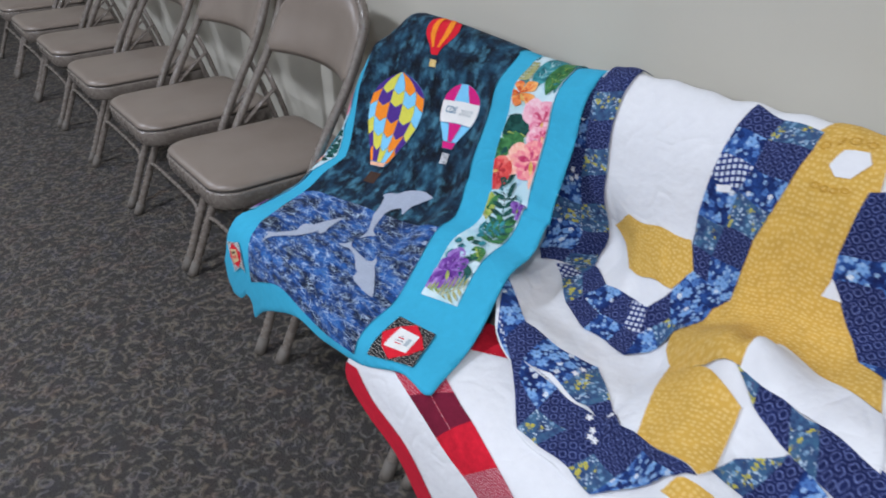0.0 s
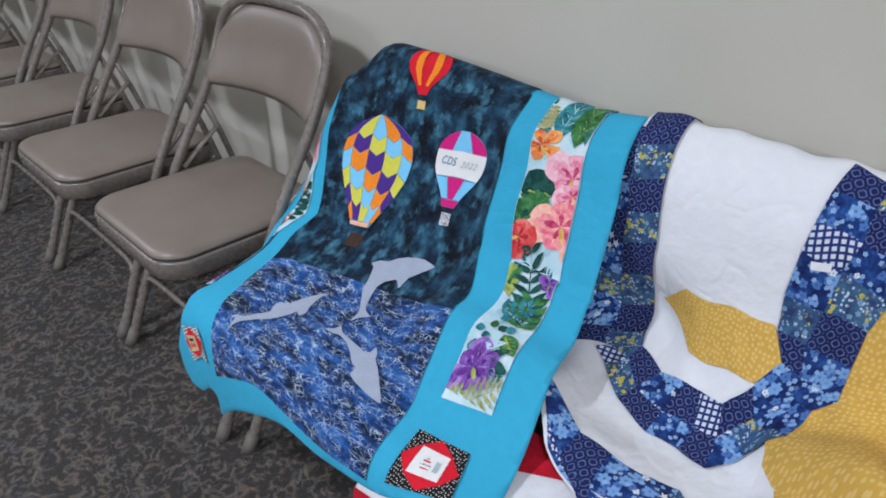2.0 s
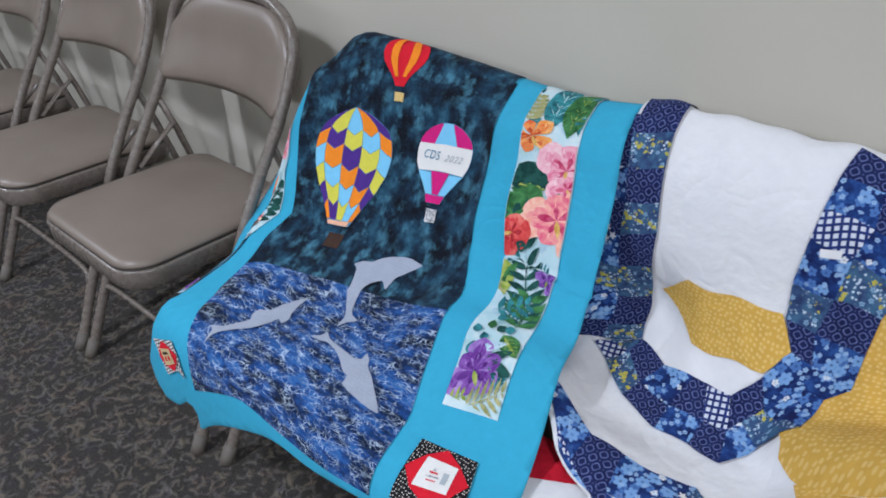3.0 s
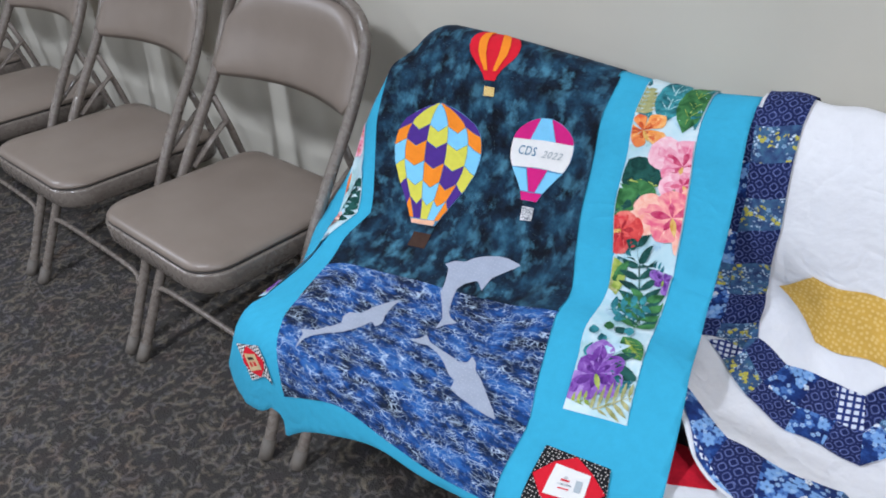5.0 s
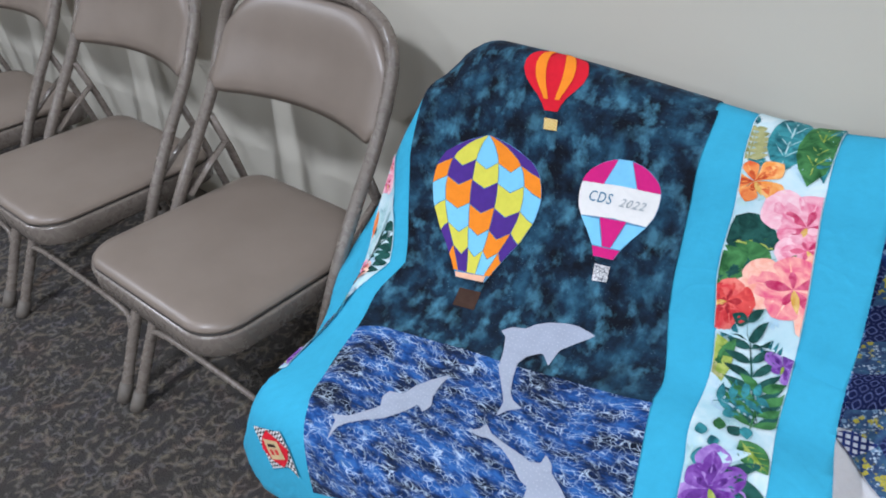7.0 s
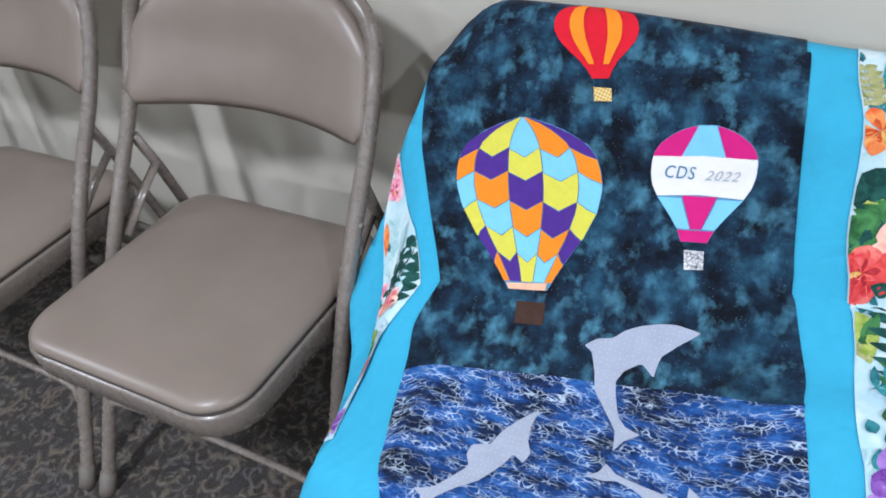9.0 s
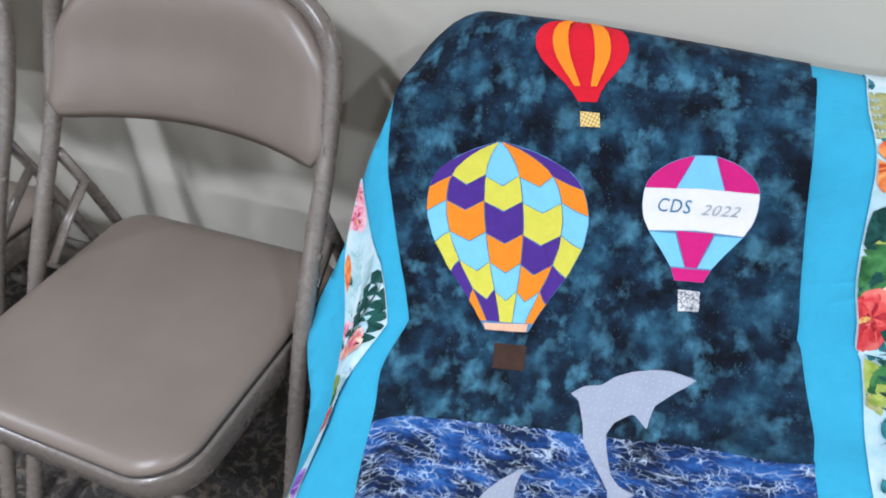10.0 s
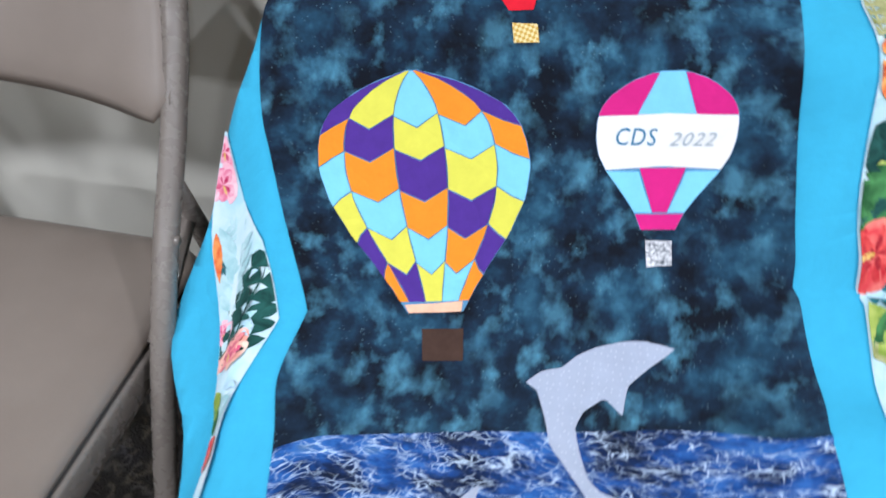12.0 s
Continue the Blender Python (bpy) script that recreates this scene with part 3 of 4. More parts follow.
PANEL_R = edge((.401, BACK), (.409, TOP), (.417, .02), (.422, .07), (.437, .191), (.449, .262), (.476, .354), (.481, .403), (.504, .486), (.527, .545), (.540, .643))
FLOR_RL = edge((.455, BACK), (.455, TOP), (.475, .118), (.483, .217), (.501, .274), (.515, .327), (.524, .405), (.538, .448), (.552, .502))
FLOR_RR = edge((.548, BACK), (.548, TOP), (.561, .122), (.581, .236), (.59, .298), (.60, .371), (.623, .463), (.631, .489))
OUT_R = edge((.605, BACK), (.605, TOP), (.621, .12), (.636, .238), (.644, .312), (.663, .398), (.680, .455), (.695, .51), (.715, .583), (.720, .61))
HEM = edge((.036, .703), (.080, .738), (.132, .745)) + edge((.141, .755), (.140, .770), (.138, .786)) + edge((.144, .783), (.190, .745), (.25, .710), (.345, .678), (.438, .674), (.543, .655), (.637, .620), (.675, .616), (.705, .618), (.716, .614), (.720, .61))
HORIZON = edge((.076, .452), (.206, .424), (.284, .411), (.383, .392), (.481, .396))
PANEL_FOOT = edge((.154, .700), (.261, .652), (.364, .654), (.461, .657), (.540, .645))


def above(line, s):
    return [p for p in line if p[1] < s]


def below(line, s):
    return [p for p in line if p[1] > s]


part("turquoise_border", laid(OUT_L + HEM[1:] + OUT_R[::-1][1:], balloon_drape, 0.0, 0.012, 0.004), TEAL, quilt)
sky_outline = above(PANEL_L, .45) + HORIZON + above(PANEL_R, .394)[::-1]
part("sky_panel", laid(sky_outline, balloon_drape), SKY, quilt, "dark teal cloudy sky print panel")
sea_outline = HORIZON[::-1] + below(PANEL_L, .454) + PANEL_FOOT[1:] + below(PANEL_R, .40)[::-1][1:]
part("sea_panel", laid(sea_outline, balloon_drape), SEA, quilt, "blue rippled water print panel")
FLORAL = wash_cloth("pale_leaf_print", (0.40, 0.63, 0.70), (0.64, 0.76, 0.79), 26)
for a, b in ((FLOR_RL, FLOR_RR), (FLOR_LL, FLOR_LR)):
    part("floral_strip", laid(between(a, b), balloon_drape), FLORAL, quilt, "tropical flower print strip")


PATCHES = {
    "purple": plain_cloth("purple_cotton", (0.075, 0.030, 0.235), 0.08), "orange": plain_cloth("orange_cotton", (0.86, 0.250, 0.022), 0.06),
    "yellow": plain_cloth("lemon_cotton", (0.66, 0.62, 0.085), 0.05), "pale": plain_cloth("sky_blue_cotton", (0.20, 0.56, 0.82), 0.05),
    "pink": plain_cloth("magenta_cotton", (0.62, 0.018, 0.195), 0.06), "white": plain_cloth("cream_cotton", (0.76, 0.75, 0.73), 0.04),
    "red": plain_cloth("red_cotton", (0.64, 0.014, 0.030), 0.08), "peach": plain_cloth("peach_cotton", (0.80, 0.45, 0.30), 0.15),
    "brown": plain_cloth("brown_cotton", (0.055, 0.030, 0.022), 0.2), "gold": checker_cloth("wicker_print", (0.55, 0.32, 0.05), (0.75, 0.62, 0.30), 420),
    "grey": wash_cloth("grey_print", (0.10, 0.11, 0.13), (0.74, 0.74, 0.75), 330), "thread": plain_cloth("blue_thread", (0.10, 0.27, 0.46), 0.1),
    "silver": dotted_cloth("dolphin_grey", (0.35, 0.39, 0.48), (0.50, 0.54, 0.62), 170, 0.07, 0.05, 0.7),
    "black": dotted_cloth("black_dot_print", (0.012, 0.012, 0.014), (0.60, 0.56, 0.52), 230, 0.15, 0.1),
    "ink": plain_cloth("blue_ink", (0.06, 0.22, 0.36), 0.1), "pencil": plain_cloth("grey_pencil", (0.40, 0.45, 0.48), 0.1),
    "tan": plain_cloth("tan_cotton", (0.60, 0.44, 0.24), 0.1), "check": checker_cloth("black_white_check", (0.02, 0.02, 0.02), (0.7, 0.7, 0.7), 230)}


class Spot:
    """A place on the cloth with its own down and across."""

    def __init__(self, top, foot, across):
        self.o, self.d, self.a = Vector((*top, 0)), Vector((foot[0] - top[0], foot[1] - top[1], 0)), Vector((*across, 0))

    def at(self, p, q):
        v = self.o + self.d * q + self.a * p
        return (v.x, v.y)


def girth(q, table):
    return float(np.interp(q, [t[0] for t in table], [t[1] for t in table]))


def round_outline(spot, table, n=26, grow=0.0):
    side = [(girth(k / n, table) + grow, k / n) for k in range(n + 1)]
    return [spot.at(-w, q) for w, q in side] + [spot.at(w, q) for w, q in side[::-1]]


def shrunk(points, by):
    mid = Vector((sum(p[0] for p in points) / len(points), sum(p[1] for p in points) / len(points)))
    out = []
    for p in points:
        v = Vector(p) - mid
        out.append(tuple(mid + v * max(0.5, 1 - by / max(v.length, 1e-5))))
    return out


def piece(name, outline, key, parent, rise=0.004, label=""):
    return part(name, laid(outline, balloon_drape, rise, 0.012), PATCHES[key], parent, label)


def big_balloon():
    spot = Spot((.141, .135), (.182, .328), (.0865, -.0130))
    table = [(0, .05), (.03, .30), (.08, .56), (.15, .81), (.22, .93), (.30, .98), (.40, 1.0), (.53, .93), (.68, .75), (.82, .52), (.91, .385), (1, .265)]
    body = piece("patchwork_balloon", round_outline(spot, table), "thread", quilt, 0.003, "balloon pieced from purple orange yellow and blue chevrons")
    cols, rows = [-1, -.74, -.25, .23, .70, 1], [0, .185, .32, .49, .645, .79, .955]
    tones, starts = ["pale", "yellow", "purple", "orange"], [2, 1, 0, 3, 2]

    def point(p, q):
        q = min(max(q, 0.0), 1.0)
        return spot.at(p * girth(q, table), q)

    for c in range(5):
        a, b = cols[c], cols[c + 1]
        for r in range(6):
            lines = []
            for q in (rows[r], rows[r + 1]):
                k = 0.0 if q in (0, .955) else 1.0
                if c == 0:
                    line = [(a, q + .065 * k), ((a + b) / 2, q + .03 * k), (b, q)]
                elif c == 4:
                    line = [(a, q - .01 * k), ((a + b) / 2, q + .03 * k), (b, q + .055 * k)]
                else:
                    line = [(a, q), ((a + b) / 2, q + .048 * k), (b, q - .008 * k)]
                lines.append(line)
            q0, q1 = lines[0][-1][1], lines[1][-1][1]
            right = [(b, q0 + (q1 - q0) * k / 5) for k in range(1, 5)]
            q0, q1 = lines[0][0][1], lines[1][0][1]
            left = [(a, q1 + (q0 - q1) * k / 5) for k in range(1, 5)]
            pts = [point(*v) for v in lines[0] + right + lines[1][::-1] + left]
            piece("patch", shrunk(pts, 0.0006), tones[(starts[c] + r) % 4], body, 0.0042)
    piece("balloon_mouth", [spot.at(-.285, .965), spot.at(.27, .955), spot.at(.25, 1.0), spot.at(-.25, 1.0)], "peach", body, 0.005)
    piece("basket", [(.173, .343), (.207, .339), (.211, .366), (.178, .370)], "brown", quilt, 0.003, "dark brown balloon basket patch")


def pink_balloon():
    spot = Spot((.3385, .115), (.348, .2375), (.0520, -.0065))
    table = [(0, .17), (.03, .42), (.08, .64), (.15, .84), (.22, .95), (.30, 1.0), (.42, 1.0), (.52, .95), (.62, .82), (.72, .64), (.82, .47), (.89, .36), (1, .255)]
    body = piece("pink_balloon", round_outline(spot, table), "thread", quilt, 0.003, "pink white and blue balloon with a lettered band")

    def cell(name, key, left, right, q0, q1, bow=0.0, n=8):
        qs = [q0 + (q1 - q0) * k / n for k in range(n + 1)]
        w = lambda q, p: max(-girth(q, table), min(girth(q, table), p[0] + (p[1] - p[0]) * (q - q0) / (q1 - q0)))
        pts = [spot.at(w(q, left), q) for q in qs] + [spot.at(0.5 * (w(q1, left) + w(q1, right)), q1 - bow)] + [spot.at(w(q, right), q) for q in qs[::-1]] + [spot.at(0.5 * (w(q0, left) + w(q0, right)), q0 - bow)]
        return piece(name, shrunk(pts, 0.0005), key, body, 0.0042)

    cell("gore", "pink", (-9, -9), (-.17, -.43), 0.01, .275)
    cell("gore", "pale", (-.17, -.43), (.18, .40), 0.0, .265)
    cell("gore", "pink", (.18, .40), (9, 9), 0.01, .275)
    cell("gore", "pale", (-9, -9), (-.34, -.10), .62, .89)
    cell("gore", "pink", (-.34, -.10), (.33, .11), .60, .89)
    cell("gore", "pale", (.33, .11), (9, 9), .62, .89)
    cell("band", "white", (-1.03, -1.03), (1.03, 1.03), .275, .615, 0.02)
    cell("skirt", "pink", (-9, -9), (9, 9), .895, 1.0)
    piece("basket", [(.340, .247), (.360, .245), (.363, .264), (.344, .268)], "grey", quilt, 0.003, "grey printed balloon basket patch")
    return body


def lettering(text, key, start, along, height, parent, shear=0.0, thin=0.0):
    curve = bpy.data.curves.new("lettering", "FONT")
    curve.body, curve.size, curve.shear, curve.offset, curve.space_character, curve.resolution_u = text, 1.0, shear, thin, 1.12, 3
    holder = new("lettering", curve)
    mesh = bpy.data.meshes.new_from_object(holder.evaluated_get(bpy.context.evaluated_depsgraph_get()))
    bpy.data.objects.remove(holder)
    bm = bmesh.new()
    bm.from_mesh(mesh)
    bpy.data.meshes.remove(mesh)
    bmesh.ops.triangulate(bm, faces=bm.faces[:])
    wide = max(v.co.x for v in bm.verts)
    uv = bm.loops.layers.uv.new("flat")
    for v in bm.verts:
        x = start[0] + along[0] * v.co.x / wide + 0.08 * height * v.co.y
        s = start[1] + along[1] * v.co.x / wide - height * v.co.y / 0.7
        v.co = Vector(balloon_drape(x, s)) + 0.0056 * outward(balloon_drape, x, s)
    return part("lettering", bm, PATCHES[key], parent, "", False)


def red_balloon():
    spot = Spot((.194, -.004), (.2215, .083), (.0450, -.006))
    table = [(0, .25), (.06, .62), (.14, .86), (.25, .98), (.38, 1.0), (.52, .90), (.66, .68), (.80, .42), (.86, .36), (.865, .33), (1, .20)]
    body = piece("red_balloon", round_outline(spot, table), "red", quilt, 0.003, "red balloon with two orange stripes")
    for a, b in ((-.62, -.28), (.28, .62)):
        qs = [0.03 + 0.80 * k / 10 for k in range(11)]
        piece("stripe", [spot.at(a * girth(q, table), q) for q in qs] + [spot.at(b * girth(q, table), q) for q in qs[::-1]], "orange", body, 0.0042)
    piece("basket", [(.216, .093), (.235, .092), (.238, .105), (.219, .107)], "gold", quilt, 0.003, "small golden wicker balloon basket patch")


def rounded_outline(points, steps=4):
    """A closed outline with its corners eased."""
    pts = [Vector((*p, 0)) for p in points]
    out, n = [], len(pts)
    for i in range(n):
        a, b, c, d = pts[i - 1], pts[i], pts[(i + 1) % n], pts[(i + 2) % n]
        for k in range(steps):
            t = k / steps
            v = b.lerp(c, t) + 0.5 * t * (1 - t) * (0.35 * (c - a) * (1 - t) - 0.35 * (d - b) * t)
            out.append((v.x, v.y))
    return out


big_balloon()
balloon = pink_balloon()
lettering("CDS", "ink", (.3045, .1755), (.0305, -.003), .0135, balloon, 0.0, 0.0)
lettering("2022", "pencil", (.345, .1715), (.0335, -.004), .0105, balloon, 0.25)
red_balloon()
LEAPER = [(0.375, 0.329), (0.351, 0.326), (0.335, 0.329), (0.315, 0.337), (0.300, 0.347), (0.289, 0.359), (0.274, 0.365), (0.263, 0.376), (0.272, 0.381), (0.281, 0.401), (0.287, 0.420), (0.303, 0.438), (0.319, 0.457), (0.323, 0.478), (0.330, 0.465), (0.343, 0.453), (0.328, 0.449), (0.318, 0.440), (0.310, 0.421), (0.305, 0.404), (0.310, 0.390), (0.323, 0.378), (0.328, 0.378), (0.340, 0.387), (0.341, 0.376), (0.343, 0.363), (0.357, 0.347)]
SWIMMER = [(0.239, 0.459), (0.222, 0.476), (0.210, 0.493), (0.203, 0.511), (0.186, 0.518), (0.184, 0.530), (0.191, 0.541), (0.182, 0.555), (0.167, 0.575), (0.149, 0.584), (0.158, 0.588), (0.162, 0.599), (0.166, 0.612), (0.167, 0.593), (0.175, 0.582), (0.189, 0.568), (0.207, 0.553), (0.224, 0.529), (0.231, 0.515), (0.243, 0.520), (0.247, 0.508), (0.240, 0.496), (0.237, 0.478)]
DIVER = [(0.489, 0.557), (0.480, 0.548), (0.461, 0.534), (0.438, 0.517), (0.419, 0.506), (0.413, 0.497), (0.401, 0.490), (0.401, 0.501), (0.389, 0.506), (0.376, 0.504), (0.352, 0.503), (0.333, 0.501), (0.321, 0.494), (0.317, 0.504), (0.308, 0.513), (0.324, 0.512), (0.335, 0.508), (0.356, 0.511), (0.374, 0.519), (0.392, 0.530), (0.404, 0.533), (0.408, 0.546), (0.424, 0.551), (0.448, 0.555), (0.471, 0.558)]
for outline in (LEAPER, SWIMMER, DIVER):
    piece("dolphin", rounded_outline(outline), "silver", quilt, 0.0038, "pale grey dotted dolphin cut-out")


def corner_block(corners, ring, bars):
    """A square block: printed corners, a turned red square and a pale middle."""
    at = lambda u, v: tuple(((Vector(corners[0]) * (1 - u) + Vector(corners[1]) * u) * (1 - v) + (Vector(corners[3]) * (1 - u) + Vector(corners[2]) * u) * v))
    block = piece("corner_block", [at(0, 0), at(1, 0), at(1, 1), at(0, 1)], ring, quilt, 0.003, "red and white patchwork corner block")
    piece("red_square", [at(.5, .02), at(.76, .2), at(.98, .5), at(.8, .78), at(.5, .98), at(.22, .78), at(.02, .5), at(.22, .22)], "red", block, 0.0042)
    piece("middle", [at(.26, .24), at(.76, .26), at(.74, .76), at(.24, .74)], "white" if ring == "black" else "tan", block, 0.0052)
    for u0, v0, u1, v1, key in bars:
        piece("print_bar", [at(u0, v0), at(u1, v0), at(u1, v1), at(u0, v1)], key, block, 0.006)


corner_block([(.561, .550), (.640, .538), (.666, .600), (.571, .627)], "black", [(.40, .46, .52, .49, "red"), (.38, .53, .56, .56, "grey"), (.44, .40, .48, .45, "grey"), (.60, .42, .68, .62, "pencil"), (.40, .60, .54, .62, "red")])
corner_block([(.039, .585), (.090, .617), (.130, .690), (.075, .670)], "check", [(.36, .34, .64, .42, "brown"), (.36, .48, .46, .62, "red"), (.54, .48, .64, .62, "red")])


# printed motifs of the floral strips
PRINT = {
    "pink": wash_cloth("pink_petal_print", (0.74, 0.14, 0.26), (0.86, 0.46, 0.54), 70), "coral": wash_cloth("coral_petal_print", (0.78, 0.12, 0.22), (0.90, 0.42, 0.36), 60),
    "orange": wash_cloth("orange_petal_print", (0.70, 0.10, 0.03), (0.85, 0.33, 0.10), 80), "red": wash_cloth("red_petal_print", (0.50, 0.02, 0.03), (0.72, 0.09, 0.08), 80),
    "purple": wash_cloth("purple_petal_print", (0.11, 0.02, 0.22), (0.27, 0.12, 0.45), 75), "teal": wash_cloth("teal_leaf_print", (0.010, 0.080, 0.100), (0.05, 0.30, 0.34), 60),
    "green": wash_cloth("green_leaf_print", (0.014, 0.075, 0.025), (0.07, 0.24, 0.08), 60), "dark": wash_cloth("dark_leaf_print", (0.006, 0.035, 0.030), (0.02, 0.10, 0.085), 60),
    "lime": wash_cloth("lime_leaf_print", (0.16, 0.26, 0.03), (0.42, 0.48, 0.12), 70), "olive": wash_cloth("olive_leaf_print", (0.22, 0.24, 0.08), (0.50, 0.48, 0.25), 70),
    "mint": wash_cloth("mint_leaf_print", (0.30, 0.52, 0.55), (0.50, 0.70, 0.72), 50), "gold": wash_cloth("pollen_print", (0.60, 0.30, 0.05), (0.80, 0.55, 0.20), 90)}
for key, tones in (("rose", ((0.46, 0.02, 0.09), (0.72, 0.14, 0.24))), ("rust", ((0.42, 0.03, 0.01), (0.70, 0.16, 0.05))), ("wine", ((0.28, 0.01, 0.02), (0.50, 0.04, 0.05))), ("plum", ((0.05, 0.01, 0.12), (0.16, 0.05, 0.30)))):
    PRINT[key] = wash_cloth(key + "_petal_print", *tones, 90)
for key, tones in (("blush", ((0.84, 0.36, 0.46), (0.90, 0.62, 0.66))), ("peach", ((0.86, 0.34, 0.26), (0.92, 0.60, 0.48))), ("amber", ((0.80, 0.26, 0.05), (0.88, 0.50, 0.20))), ("scarlet", ((0.66, 0.05, 0.06), (0.82, 0.22, 0.18))), ("violet", ((0.20, 0.08, 0.38), (0.42, 0.26, 0.60)))):
    PRINT[key] = wash_cloth(key + "_petal_print", *tones, 70)
PRINT["haze"] = wash_cloth("pale_blue_leaf_print", (0.36, 0.56, 0.68), (0.60, 0.74, 0.80), 50)
SOFT = {"pink": "blush", "coral": "peach", "orange": "amber", "red": "scarlet", "purple": "violet"}
VEIN = collections.defaultdict(lambda: "mint", green="lime", dark="green", lime="green", haze="mint")
DEEP = {"pink": "rose", "coral": "rose", "orange": "rust", "red": "wine", "purple": "plum"}
LAYER = [0.0017]


def inside(points, bounds):
    """The outline kept between the strip's two edges."""
    a, b, low, high = bounds
    out = []
    for x, q in points:
        q = min(max(q, low), high)
        left = float(np.interp(q, [p[1] for p in a], [p[0] for p in a])) + 0.001
        right = float(np.interp(q, [p[1] for p in b], [p[0] for p in b])) - 0.001
        p = (min(max(x, left), max(right, left + 0.0005)), q)
        if not out or (Vector(p) - Vector(out[-1])).length > 2e-4:
            out.append(p)
    return out


def motif(name, outlines, key, parent, bounds):
    """One printed figure, its petals or leaflets joined."""
    whole = bmesh.new()
    for outline in outlines:
        pts = inside(outline, bounds)
        if len(pts) < 4 or abs(sum(p[0] * q[1] - q[0] * p[1] for p, q in zip(pts, pts[1:] + pts[:1]))) < 4e-6:
            continue
        LAYER[0] += 0.000005
        bm = laid(pts, balloon_drape, LAYER[0], 0.012)
        mesh = bpy.data.meshes.new("leaflet")
        bm.to_mesh(mesh)
        bm.free()
        whole.from_mesh(mesh)
        bpy.data.meshes.remove(mesh)
    return tagged(part(name, whole, PRINT[key], parent), kind="stuff" if len(outlines) > 1 else "")


def leaf_line(base, tip, wide, n=7):
    a, b = Vector(base), Vector(tip)
    side = Vector((-(b - a).y, (b - a).x)).normalized()
    row = [math.sin(math.pi * (k / n) ** 0.8) for k in range(n + 1)]
    left = [a.lerp(b, k / n) + side * wide * 0.5 * row[k] for k in range(n + 1)]
    right = [a.lerp(b, k / n) - side * wide * 0.5 * row[k] for k in range(n - 1, 0, -1)]
    return [tuple(v) for v in left + right]


def petal_line(base, tip, wide, wave, n=12):
    """A blunt, rippled petal."""
    a, b = Vector(base), Vector(tip)
    side = Vector((-(b - a).y, (b - a).x)).normalized()
    row = [(k / n, max(0.0, math.sin(math.pi * (k / n) ** 1.5)) ** 0.75) for k in range(n + 1)]
    row = [(f, w * (1 + 0.10 * math.sin(9 * f + wave))) for f, w in row]
    left = [a.lerp(b, f) + side * wide * 0.5 * w for f, w in row]
    right = [a.lerp(b, f) - side * wide * 0.5 * w for f, w in row[-2:0:-1]]
    return [tuple(v) for v in left + right]


def petals(mid, size, count, phase, plump=1.0):
    out = []
    for k in range(count):
        a = phase + 2 * math.pi * k / count
        r = size * (0.9 + 0.2 * math.sin(3.7 * k + phase))
        tip = (mid[0] + r * math.cos(a), mid[1] + r * math.sin(a))
        out.append(petal_line(mid, tip, plump * r * 1.05, 2.1 * k + phase))
    return out


def frond(base, tip, count, reach, wide, bend=0.5):
    a, b = Vector(base), Vector(tip)
    way = (b - a).normalized()
    side = Vector((-way.y, way.x))
    out = [leaf_line(base, tip, 0.0022, 6)]
    for k in range(count):
        f = (k + 0.6) / count
        o = a.lerp(b, f)
        for sgn in (-1, 1):
            r = 1.15 * reach * (0.55 + 0.6 * math.sin(math.pi * min(1, 0.25 + 0.75 * f)))
            e = o + side * sgn * r * 0.85 + way * r * bend
            out.append(leaf_line(tuple(o), tuple(e), wide * (1.3 if wide > 0.0065 else 0.85), 5))
    return out


